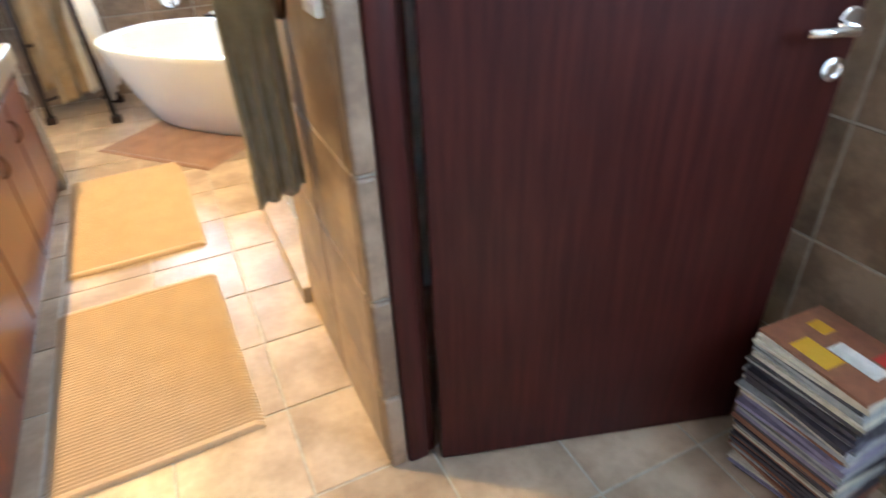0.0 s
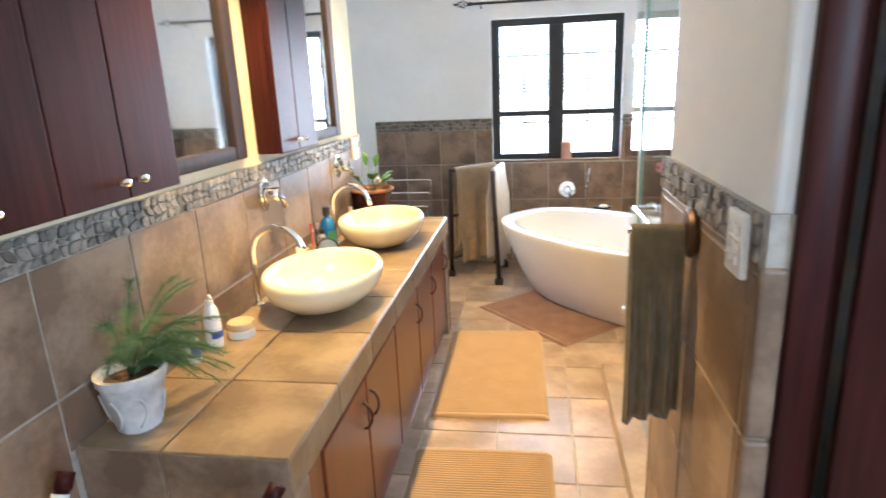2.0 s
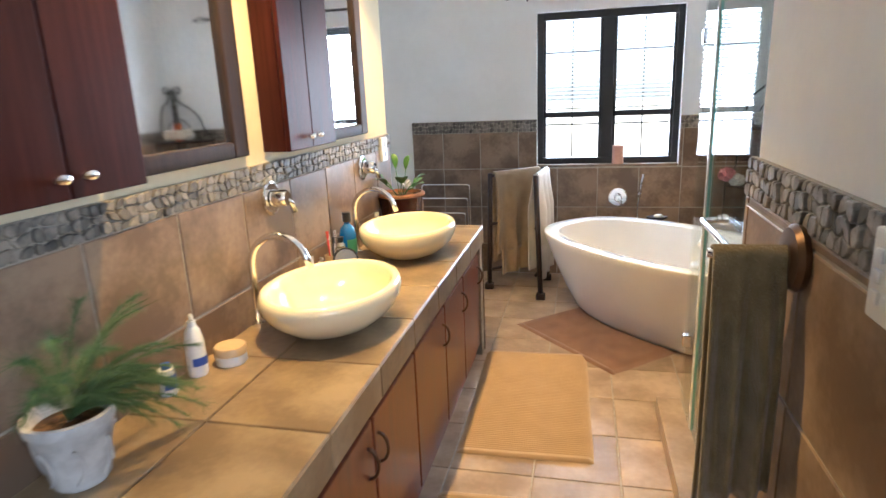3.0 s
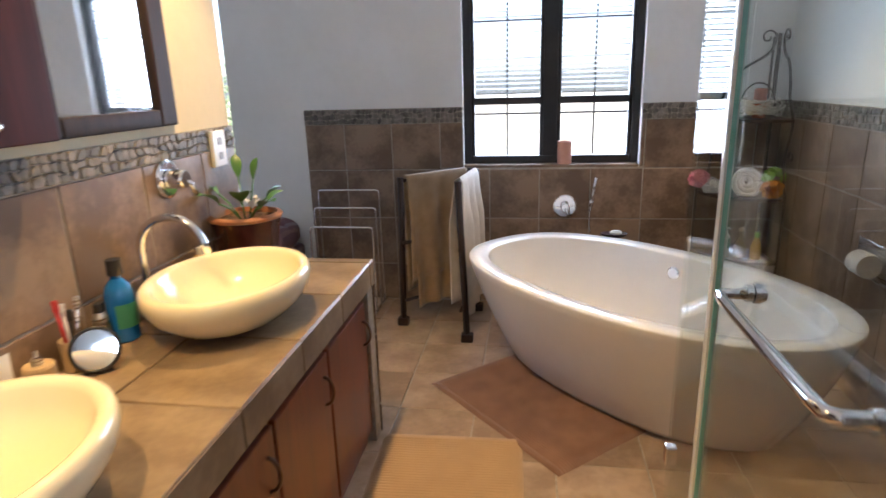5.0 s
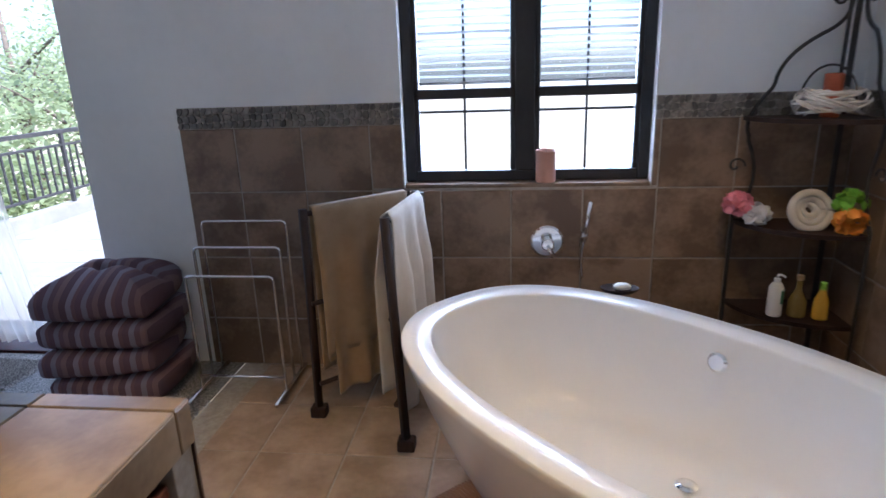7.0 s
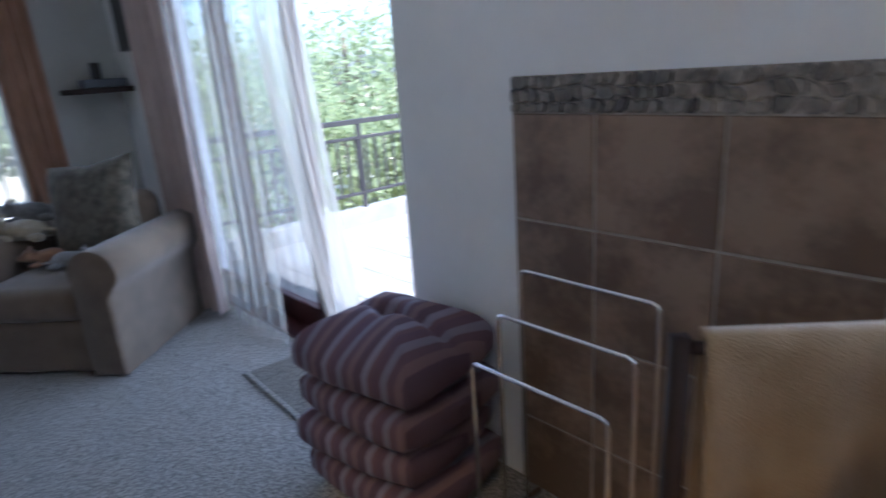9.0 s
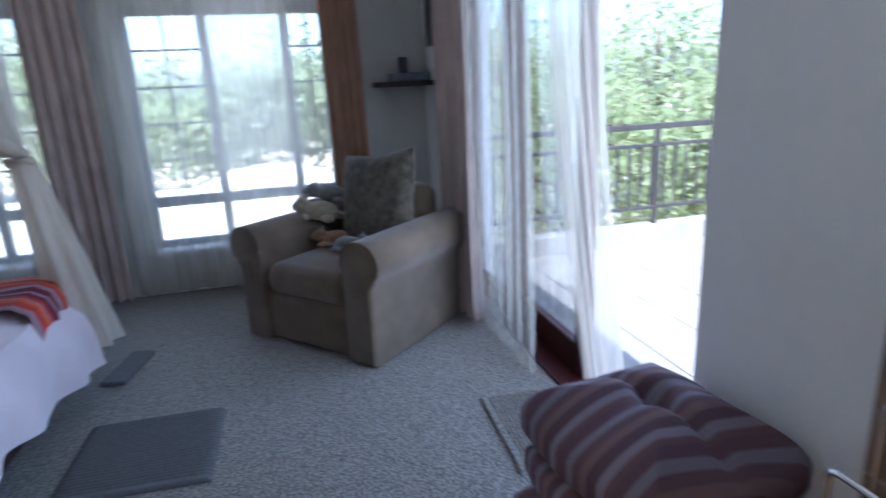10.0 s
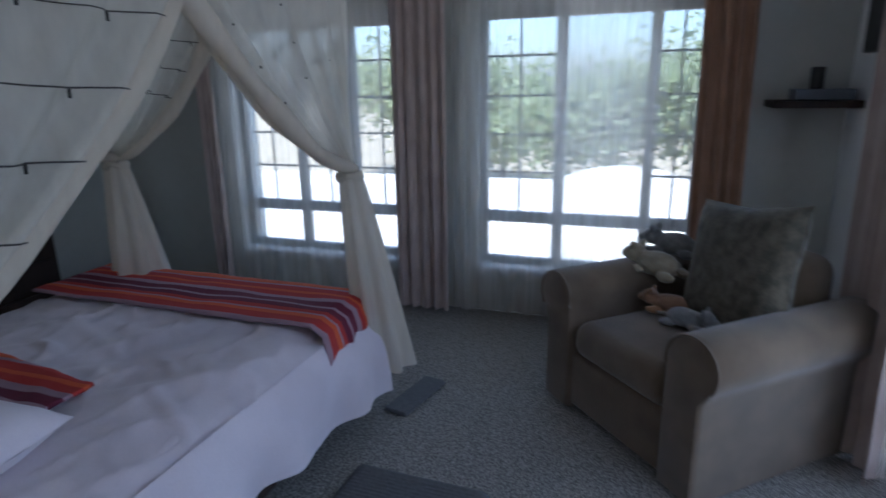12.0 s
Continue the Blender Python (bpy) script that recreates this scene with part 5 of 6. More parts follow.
def tree(x, y, z, h, spread_r, seed, label, leaves=6500, size=1.0):
    rng = random.Random(seed)
    t = thing("tree", (x, y, z), label, "tree", "garden trees")
    bm = B()
    tube(bm, [(x, y, z - 0.3), (x + 0.1, y, z + h * 0.25), (x - 0.1, y + 0.1, z + h * 0.5), (x, y, z + h * 0.8)], 0.05 * h / 2, 10, taper=lambda q: 1 - 0.75 * q)
    clumps = []
    for i in range(13):
        a, el = rng.uniform(0, 6.28), rng.uniform(0.1, 1.2)
        st = Vector((x, y, z + h * rng.uniform(0.25, 0.6)))
        en = st + Vector((math.cos(a) * math.cos(el), math.sin(a) * math.cos(el), math.sin(el) * 0.9)) * spread_r * rng.uniform(0.6, 1.05)
        tube(bm, bezier(st, st.lerp(en, 0.5) + Vector((0, 0, 0.25)), en, 6), 0.016 * h / 2, 6, taper=lambda q: 1 - 0.8 * q)
        clumps += [en, st.lerp(en, 0.7)]
    part("trunk", bm, BARK, t)
    verts, faces = [], []
    for i in range(leaves):
        c = rng.choice(clumps)
        o = Vector((rng.gauss(0, 1), rng.gauss(0, 1), rng.gauss(0, 0.75))) * spread_r * 0.22
        p = c + o
        s = rng.uniform(0.05, 0.10) * size
        d1 = Vector((rng.uniform(-1, 1), rng.uniform(-1, 1), rng.uniform(-0.6, 0.6))).normalized()
        d2 = d1.cross(Vector((rng.uniform(-1, 1), rng.uniform(-1, 1), 1))).normalized()
        n = len(verts)
        verts += [p - d1 * s, p + d2 * s * 0.45, p + d1 * s, p - d2 * s * 0.45]
        faces.append((n, n + 1, n + 2, n + 3))
    me = bpy.data.meshes.new("crown")
    base = BASE[t.name].inverted()
    me.from_pydata([tuple(base @ v) for v in verts], [], faces)
    me.materials.append(LEAF)
    ob = new("crown", me)
    ob.parent = t
    return t


for k, (x, y, h, s) in enumerate(((-7.8, 7.4, 5.6, 2.4), (-9.5, 10.0, 6.2, 2.7), (-6.6, 12.5, 6.6, 2.6), (-12.5, 8.0, 6.8, 3.0), (-10.0, 14.5, 7.5, 3.2), (-7.2, 10.0, 5.0, 2.2))):
    tree(x, y, -2.9, h, s, 10 + k, "leafy green garden tree beyond the balcony")
for k, (x, y, h, s) in enumerate(((-22, 2.0, 5.4, 3.3), (-24, 6.5, 6.2, 3.5), (-25, -2.5, 5.6, 3.5), (-23, 11, 6.0, 3.3), (-27, -8, 6.6, 3.8))):
    tree(x, y, -2.9, h, s, 40 + k, "hazy green tree far beyond the window", 5200, 2.6)
bm = B()
box(bm, (-17.5, -9, -2.95), (-9.0, 13, -1.2), 0.05)
solo("neighbour_terrace", bm, ROOF, "sunlit pale terrace below the bedroom windows", "terrace", kind="structure", smooth=False)
bm = B()
grid(bm, 30, 30, lambda u, v: (-15.0 + 4.4 * u, 0.6 + 4.6 * v, -1.21 + 1.05 * (math.sin(math.pi * u) * math.sin(math.pi * v)) ** 0.7))
solo("canvas_canopy", bm, ROOF, "pale sunlit domed canvas roof on the terrace", "canopy", at=(-12.8, 2.9, -1.2))

# ---------------------------------------------------------------- small things
CLAY = material("glazed_brown_pot", (0.05, 0.010, 0.008), (0.09, 0.02, 0.013), rough=0.22, scale=5, coat=0.5)
TERRA = material("terracotta_rim", (0.36, 0.15, 0.06), (0.45, 0.20, 0.09), rough=0.5, scale=12)
SOIL = material("potting_soil", (0.05, 0.03, 0.02), (0.22, 0.12, 0.06), rough=1.0, scale=60, bump=1.0, bump_scale=80)
POT_WHITE = material("whitewashed_pot", (0.40, 0.39, 0.38), (0.66, 0.65, 0.63), rough=0.8, scale=14, bump=0.6, bump_scale=40)
GREEN = material("glossy_leaf", (0.045, 0.13, 0.02), (0.11, 0.25, 0.04), rough=0.35, scale=8)
FERN = material("fern_frond", (0.06, 0.125, 0.04), (0.13, 0.21, 0.08), rough=0.6, scale=8)
WHITE_PETAL = material("white_petal", (0.78, 0.76, 0.76), rough=0.6, scale=8)
WAX = material("pink_wax", (0.52, 0.27, 0.20), (0.60, 0.34, 0.26), rough=0.5, scale=6)
BLUE_LIQ = material("blue_plastic", (0.008, 0.10, 0.36), (0.015, 0.16, 0.46), rough=0.12, scale=4, coat=0.5)
DARK_CAP = material("dark_cap", (0.015, 0.015, 0.018), rough=0.35)
AMBER = material("amber_soap", (0.62, 0.36, 0.03), (0.70, 0.43, 0.05), rough=0.2, scale=4)
BEIGE = material("beige_ceramic", (0.50, 0.36, 0.20), (0.58, 0.43, 0.26), rough=0.35, scale=8)
RED_BIT = material("red_plastic", (0.5, 0.04, 0.03), rough=0.35)
LABEL_BLUE = material("blue_label", (0.03, 0.08, 0.35), rough=0.4)
LABEL_GREEN = material("green_label", (0.05, 0.22, 0.12), rough=0.4)
PINK_SOFT = material("pink_mesh", (0.75, 0.24, 0.30), (0.85, 0.36, 0.42), rough=0.8, scale=30, bump=0.6)
WHITE_SOFT = material("white_mesh", (0.70, 0.70, 0.72), (0.82, 0.82, 0.83), rough=0.8, scale=30, bump=0.6)
GREEN_SOFT = material("lime_mesh", (0.20, 0.45, 0.03), (0.30, 0.58, 0.06), rough=0.8, scale=30, bump=0.6)
ORANGE_SOFT = material("orange_mesh", (0.72, 0.26, 0.02), (0.82, 0.36, 0.04), rough=0.8, scale=30, bump=0.6)
WICKER = material("pale_wicker", (0.45, 0.42, 0.37), (0.60, 0.56, 0.50), rough=0.8, scale=20)
TOY_GREY = material("grey_plush", (0.16, 0.155, 0.15), (0.26, 0.25, 0.24), rough=1.0, scale=30, bump=1.0, bump_scale=150, sheen=0.4)
TOY_CREAM = material("cream_plush", (0.30, 0.25, 0.17), (0.40, 0.34, 0.24), rough=1.0, scale=30, bump=1.0, bump_scale=150, sheen=0.4)
TOY_BROWN = material("brown_plush", (0.20, 0.10, 0.05), (0.30, 0.16, 0.08), rough=1.0, scale=30, bump=1.0, bump_scale=150, sheen=0.4)


def leaf_blade(bm, base, tip, width, up, curl=0.2, n=7):
    base, tip, up = Vector(base), Vector(tip), Vector(up).normalized()
    d = tip - base
    side = d.cross(up).normalized()
    prev = None
    for i in range(n + 1):
        t = i / n
        w = width * math.sin(math.pi * min(1, t * 0.93 + 0.03)) ** 0.8
        c = base + d * t + up * (curl * d.length * math.sin(math.pi * t)) * 0.5
        row = [bm.verts.new(c - side * w + up * w * 0.25), bm.verts.new(c), bm.verts.new(c + side * w + up * w * 0.25)]
        if prev:
            bm.faces.new((prev[0], prev[1], row[1], row[0]))
            bm.faces.new((prev[1], prev[2], row[2], row[1]))
        prev = row


# round-leaved plant in a glazed pot at the counter's end
PX, PY = 0.125, 2.47
pp = thing("potted_plant", (PX, PY, CZ), "leafy plant in a glazed brown pot on the counter", "potted plant")
bm = B()
lathe(bm, [(0.075, 0.0), (0.088, 0.01), (0.105, 0.07), (0.115, 0.14), (0.122, 0.165), (0.108, 0.163), (0.100, 0.13)], 36, pose(PX, PY, CZ))
part("pot", bm, CLAY, pp)
bm = B()
lathe(bm, [(0.119, 0.165), (0.130, 0.168), (0.131, 0.176), (0.126, 0.180), (0.112, 0.182), (0.108, 0.165)], 36, pose(PX, PY, CZ), cap=False)
part("rim", bm, TERRA, pp, "orange-glazed pot rim")
bm = B()
grid(bm, 14, 14, lambda u, v: (PX + 0.108 * (2 * u - 1) * math.sqrt(1 - 0.5 * (2 * v - 1) ** 2), PY + 0.108 * (2 * v - 1) * math.sqrt(1 - 0.5 * (2 * u - 1) ** 2), CZ + 0.165 + 0.014 * nz(u * 7, v * 7, 3)))
part("soil", bm, SOIL, pp)
rng = random.Random(5)
for a, r, h, w in ((0.2, 0.10, 0.10, 0.045), (1.1, 0.05, 0.19, 0.028), (2.2, 0.06, 0.20, 0.026), (3.3, 0.11, 0.13, 0.034), (4.2, 0.13, 0.10, 0.042), (5.1, 0.12, 0.11, 0.045), (5.8, 0.13, 0.07, 0.045), (0.9, 0.12, 0.07, 0.04)):
    bm = B()
    s0 = Vector((PX + 0.02 * math.cos(a), PY + 0.02 * math.sin(a), CZ + 0.165))
    e0 = s0 + Vector((math.cos(a) * r * 0.6, math.sin(a) * r * 0.6, h * 0.6))
    tube(bm, [s0, s0.lerp(e0, 0.5) + Vector((0, 0, 0.01)), e0], 0.003, 5)
    leaf_blade(bm, e0, e0 + Vector((math.cos(a) * r * 0.55, math.sin(a) * r * 0.55, h * 0.34)), w * 0.75, (-math.cos(a) * 0.5, -math.sin(a) * 0.5, 1))
    part("leaf", bm, GREEN, pp)
bm = B()
for k in range(9):
    a = k * 0.7
    o = Vector((PX + 0.045, PY - 0.03, CZ + 0.20))
    leaf_blade(bm, o, o + Vector((math.cos(a) * 0.03, math.sin(a) * 0.03, 0.018 + 0.01 * (k % 3))), 0.009, (0, 0, 1), n=4)
part("flower", bm, WHITE_PETAL, pp, "small white flower")

pp.scale = (1.08, 1.08, 1.24)

# feathery fern in a whitewashed pot
FX, FY = 0.115, 0.115
fp = thing("potted_fern", (FX, FY, CZ), "feathery asparagus fern in a whitewashed pot", "potted plant")
bm = B()
lathe(bm, [(0.052, 0.0), (0.056, 0.004), (0.067, 0.07), (0.080, 0.135), (0.086, 0.138), (0.088, 0.16), (0.080, 0.162), (0.070, 0.135), (0.055, 0.10)], 36, pose(FX, FY, CZ))
for v in bm.verts:
    v.co += (v.co - Vector((FX, FY, v.co.z))).normalized() * 0.003 * nz(v.co.x * 60, v.co.y * 60, v.co.z * 60) if (v.co - Vector((FX, FY, v.co.z))).length > 0.01 else Vector()
part("pot", bm, POT_WHITE, fp)
bm = B()
for k in range(7):
    a0 = k * 0.9
    p0 = Vector((FX + 0.062 * math.cos(a0), FY + 0.062 * math.sin(a0), CZ + 0.02))
    p1 = Vector((FX + 0.071 * math.cos(a0 + 0.5), FY + 0.071 * math.sin(a0 + 0.5), CZ + 0.06))
    p2 = Vector((FX + 0.080 * math.cos(a0 + 0.1), FY + 0.080 * math.sin(a0 + 0.1), CZ + 0.105))
    tube(bm, bezier(p0, p1, p2, 8), 0.004, 6)
part("relief", bm, POT_WHITE, fp, "raised vine relief")
bm = B()
lathe(bm, [(0.005, 0.138), (0.068, 0.136)], 20, pose(FX, FY, CZ), cap=False)
part("soil", bm, SOIL, fp)
rng = random.Random(11)
for k in range(34):
    a = rng.uniform(-1.2, 2.2)
    ln = rng.uniform(0.12, 0.28)
    o = Vector((FX, FY, CZ + 0.138))
    rise = rng.uniform(0.05, 0.24)
    if k > 14:
        a, ln, rise = rng.uniform(0.2, 1.5), rng.uniform(0.16, 0.32), rng.uniform(0.0, 0.16)
    tip = o + Vector((max(-0.09, math.cos(a) * ln * 0.75), math.sin(a) * ln, rise - (0.10 if k > 14 else 0.0)))
    mid = o.lerp(tip, 0.45) + Vector((0, 0, 0.10))
    st = bezier(o, mid, tip, 12)
    bm = B()
    tube(bm, st, 0.0011, 4)
    verts_needle = []
    for i in range(3, 13):
        d = (st[i] - st[i - 1]).normalized()
        for q in range(40):
            b0 = st[i - 1].lerp(st[i], q / 40)
            r = Vector((rng.uniform(-1, 1), rng.uniform(-1, 1), rng.uniform(-0.45, 0.45))).normalized()
            e0 = b0 + (r + d * 0.6) * rng.uniform(0.014, 0.042)
            sd = d.cross(r).normalized() * 0.0005
            vs = [bm.verts.new(b0 - sd), bm.verts.new(b0 + sd), bm.verts.new(e0)]
            bm.faces.new(vs)
    part("frond", bm, FERN, fp)


def bottle(name, x, y, prof, mat, cap_prof, cap_mat, label, cat="bottle", z=CZ, sx=1.0, label_mat=None, label_z=(0, 0), r_label=0):
    t = thing(name, (x, y, z), label, cat)
    bm = B()
    lathe(bm, prof, 22, pose(x, y, z) @ Matrix.Diagonal((sx, 1, 1, 1)))
    part("body", bm, mat, t)
    if cap_prof:
        bm = B()
        lathe(bm, cap_prof, 16, pose(x, y, z))
        part("cap", bm, cap_mat, t)
    if label_mat:
        bm = B()
        rows = grid(bm, 10, 2, lambda u, v: (x + (r_label + 0.0012) * sx * math.cos(-1.3 + 2.4 * u), y + (r_label + 0.0012) * math.sin(-1.3 + 2.4 * u), z + label_z[0] + (label_z[1] - label_z[0]) * v))
        part("label", bm, label_mat, t)
    return t


def pump(t, x, y, z, mat):
    bm = B()
    lathe(bm, [(0.013, 0), (0.013, 0.016), (0.005, 0.018), (0.005, 0.03)], 12, pose(x, y, z))
    tube(bm, [(x, y, z + 0.032), (x + 0.012, y - 0.012, z + 0.034), (x + 0.022, y - 0.022, z + 0.028)], 0.005, 8)
    part("pump", bm, mat, t)


lb = bottle("lotion_bottle", 0.062, 0.60, [(0.026, 0), (0.029, 0.01), (0.028, 0.10), (0.022, 0.135), (0.013, 0.15)], WHITE_PLASTIC, None, None, "white lotion pump bottle with a blue label", label_mat=LABEL_BLUE, label_z=(0.035, 0.06), r_label=0.029)
pump(lb, 0.062, 0.60, CZ + 0.15, WHITE_PLASTIC)
bottle("toothbrush_cup", 0.055, 0.48, [(0.021, 0), (0.023, 0.004), (0.021, 0.06), (0.022, 0.075)], WHITE_PLASTIC, [(0.012, 0.075), (0.012, 0.09)], LABEL_BLUE, "small blue and white bottle behind the fern", label_mat=LABEL_BLUE, label_z=(0.02, 0.06), r_label=0.022)
jar = bottle("cream_jar", 0.115, 0.69, [(0.044, 0), (0.047, 0.004), (0.047, 0.028), (0.045, 0.03)], WHITE_PLASTIC, [(0.049, 0.031), (0.049, 0.05), (0.045, 0.056)], BEIGE, "round white cream jar with a beige lid", "jar")
bottle("mouthwash_bottle", 0.06, 1.80, [(0.033, 0), (0.040, 0.006), (0.040, 0.135), (0.033, 0.165), (0.015, 0.185), (0.015, 0.195)], BLUE_LIQ, [(0.020, 0.195), (0.021, 0.198), (0.020, 0.24)], DARK_CAP, "blue mouthwash bottle with a dark cap", label_mat=LABEL_GREEN, label_z=(0.045, 0.115), r_label=0.040)
bottle("glass_vial", 0.055, 1.72, [(0.018, 0), (0.02, 0.004), (0.02, 0.10), (0.012, 0.115)], STEEL, [(0.014, 0.115), (0.014, 0.14)], DARK_CAP, "slim steel-grey bottle with a dark cap")
sd = bottle("soap_dispenser", 0.052, 1.50, [(0.034, 0), (0.037, 0.004), (0.036, 0.062), (0.033, 0.068)], BEIGE, None, None, "beige ceramic soap dispenser", "soap dispenser")
pump(sd, 0.052, 1.50, CZ + 0.068, STEEL)
tb = thing("toothbrush_holder", (0.055, 1.61, CZ), "beige beaker of toothbrushes on the counter", "beaker")
bm = B()
lathe(bm, [(0.027, 0), (0.029, 0.004), (0.031, 0.085), (0.027, 0.085), (0.025, 0.01)], 20, pose(0.055, 1.61, CZ))
part("beaker", bm, BEIGE, tb)
for dx, dy, m, h in ((0.0, -0.03, RED_BIT, 0.20), (0.01, 0.028, STEEL, 0.19), (-0.01, 0.0, WHITE_PLASTIC, 0.18), (0.018, -0.012, DARK_CAP, 0.17)):
    bm = B()
    tube(bm, [(0.055 + dx * 0.3, 1.61 + dy * 0.3, CZ + 0.015), (0.055 + dx, 1.61 + dy, CZ + h - 0.02)], 0.0045, 6)
    box(bm, (0.055 + dx - 0.004, 1.61 + dy - 0.006, CZ + h - 0.03), (0.055 + dx + 0.007, 1.61 + dy + 0.006, CZ + h), 0.002)
    part("toothbrush", bm, m, tb)
tp = thing("tube_of_toothpaste", (0.05, 1.41, CZ), "white toothpaste tube standing on its cap", "tube")
bm = B()
grid(bm, 12, 8, lambda u, v: (0.05 + 0.018 * (1 - v * 0.9) * math.cos(u * 2 * math.pi), 1.41 + (0.018 + 0.008 * v) * math.sin(u * 2 * math.pi), CZ + 0.02 + 0.11 * v), closed_u=True)
part("body", bm, WHITE_PLASTIC, tp)
bm = B()
lathe(bm, [(0.015, 0), (0.014, 0.02)], 14, pose(0.05, 1.41, CZ))
part("cap", bm, RED_BIT, tp)
hm = thing("hand_mirror", (0.10, 1.62, CZ), "small round standing mirror with a dark rim", "mirror")
MM = pose(0.125, 1.60, CZ + 0.062, 72, 0, 38)
bm = B()
tube(bm, [MM @ Vector((0.055 * math.cos(a), 0.055 * math.sin(a), 0)) for a in [i * 2 * math.pi / 32 for i in range(33)]], 0.005, 8)
tube(bm, [(0.10, 1.58, CZ + 0.004), (0.15, 1.62, CZ + 0.004)], 0.004, 6)
part("rim", bm, DARK_CAP, hm)
bm = B()
lathe(bm, [(0.053, -0.002), (0.053, 0.002)], 32, MM)
part("glass", bm, MIRROR, hm, smooth=False)
bottle("hand_soap", 0.055, 2.24, [(0.030, 0), (0.034, 0.006), (0.034, 0.09), (0.022, 0.12), (0.012, 0.125)], AMBER, [(0.012, 0.125), (0.012, 0.15)], WHITE_PLASTIC, "amber soap bottle beside the basin tap")

# candle on the window sill
cd = thing("candle", (1.425, WY + 0.035, 0.949), "thick pink pillar candle on the window sill", "candle")
bm = B()
lathe(bm, [(0.044, 0), (0.046, 0.003), (0.045, 0.125), (0.047, 0.14), (0.042, 0.146), (0.034, 0.134), (0.006, 0.128)], 28, pose(1.425, WY + 0.03, 0.949))
for v in bm.verts:
    v.co.z += 0.006 * nz(v.co.x * 30, v.co.y * 30, 1) if v.co.z > 1.06 else 0
part("wax", bm, WAX, cd)
bm = B()
tube(bm, [(1.425, WY + 0.03, 1.075), (1.426, WY + 0.03, 1.092)], 0.0015, 5)
part("wick", bm, DARK_CAP, cd)
sp = thing("soap_dish", (1.72, 3.84, 0.585), "dark dish with white soap on the bath rim", "soap dish")
bm = B()
lathe(bm, [(0.045, 0), (0.06, 0.012), (0.062, 0.02), (0.05, 0.014), (0.01, 0.008)], 20, pose(1.70, 3.86, 0.58) @ Matrix.Diagonal((1.25, 0.8, 1, 1)))
part("dish", bm, DARK_WOOD, sp)
bm = B()
lathe(bm, [(0.004, 0), (0.028, 0.006), (0.03, 0.016), (0.02, 0.026), (0.004, 0.028)], 18, pose(1.71, 3.86, 0.59) @ Matrix.Diagonal((1.2, 0.8, 1, 1)))
part("soap", bm, WHITE_PLASTIC, sp)

# wrought-iron corner shelf
cs_ = thing("corner_shelf", (2.5, 4.1, 0), "black wrought-iron corner shelf with scrolls", "shelf")
C0 = Vector((2.64, 4.24, 0))
L0, R0 = Vector((2.24, 4.24, 0)), Vector((2.64, 3.93, 0))
for z in (0.39, 0.77, 1.215):
    bm = B()
    n = 14
    pts = [C0 + Vector((0.40 * math.cos(a), 0.31 * math.sin(a), 0)) for a in [math.pi + math.pi / 2 * i / n for i in range(n + 1)]]
    lo = [bm.verts.new((p.x, p.y, z)) for p in pts] + [bm.verts.new((C0.x, C0.y, z))]
    hi = [bm.verts.new((p.x, p.y, z + 0.018)) for p in pts] + [bm.verts.new((C0.x, C0.y, z + 0.018))]
    bm.faces.new(lo[::-1])
    bm.faces.new(hi)
    for k in range(len(lo)):
        q = (k + 1) % len(lo)
        bm.faces.new((lo[k], lo[q], hi[q], hi[k]))
    part("tier", bm, DARK_WOOD, cs_, smooth=False)
Z = Vector((0, 0, 1))
bm = B()
tube(bm, [C0 + Vector((-0.02, -0.02, 0)), C0 + Vector((-0.02, -0.02, 1.70))], 0.012, 8)
tube(bm, [C0 + Vector((-0.05, -0.02, 1.2)), C0 + Vector((-0.05, -0.02, 1.68))], 0.008, 8)
part("post", bm, IRON, cs_)
for P0, s in ((L0, Vector((1, 0, 0))), (R0, Vector((0, 1, 0)))):
    bm = B()
    w = 0.40 if s.x else 0.31
    path = bezier(P0 + Z * 0.0, P0 + Z * 0.3, P0 + Z * 0.78, 4)
    path += bezier(P0 + Z * 0.80, P0 + s * 0.12 + Z * 0.95, P0 + s * 0.03 + Z * 1.13, 8)
    path += bezier(P0 + s * 0.03 + Z * 1.15, P0 - s * 0.01 + Z * 1.22, P0 + s * 0.10 + Z * 1.34, 8)
    path += bezier(P0 + s * 0.11 + Z * 1.36, P0 + s * 0.12 + Z * 1.47, P0 + s * (w - 0.13) + Z * 1.55, 8)
    path += bezier(P0 + s * (w - 0.11) + Z * 1.56, P0 + s * (w - 0.03) + Z * 1.60, P0 + s * (w - 0.035) + Z * 1.68, 6)
    tube(bm, path, 0.008, 8)
    o = P0 + s * (w - 0.075) + Z * 1.68
    tube(bm, [o + (s * math.cos(a) + Z * math.sin(a)) * (0.045 - 0.0055 * a) for a in [i * 0.35 for i in range(20)]], 0.006, 6)
    o = P0 + s * 0.02 + Z * 1.02
    tube(bm, [o - s * 0.03 + (s * math.cos(a) + Z * math.sin(a)) * (0.04 - 0.006 * a) for a in [i * 0.4 for i in range(16)]], 0.005, 6)
    part("scroll", bm, IRON, cs_)
bm = B()
tube(bm, arc(C0 + Vector((-0.15, -0.15, 1.30)), 0.10, 0, math.pi, (0.7, -0.7, 0), (0, 0, 1.3), 14), 0.005, 6)
part("back_hoop", bm, IRON, cs_)
bm = B()
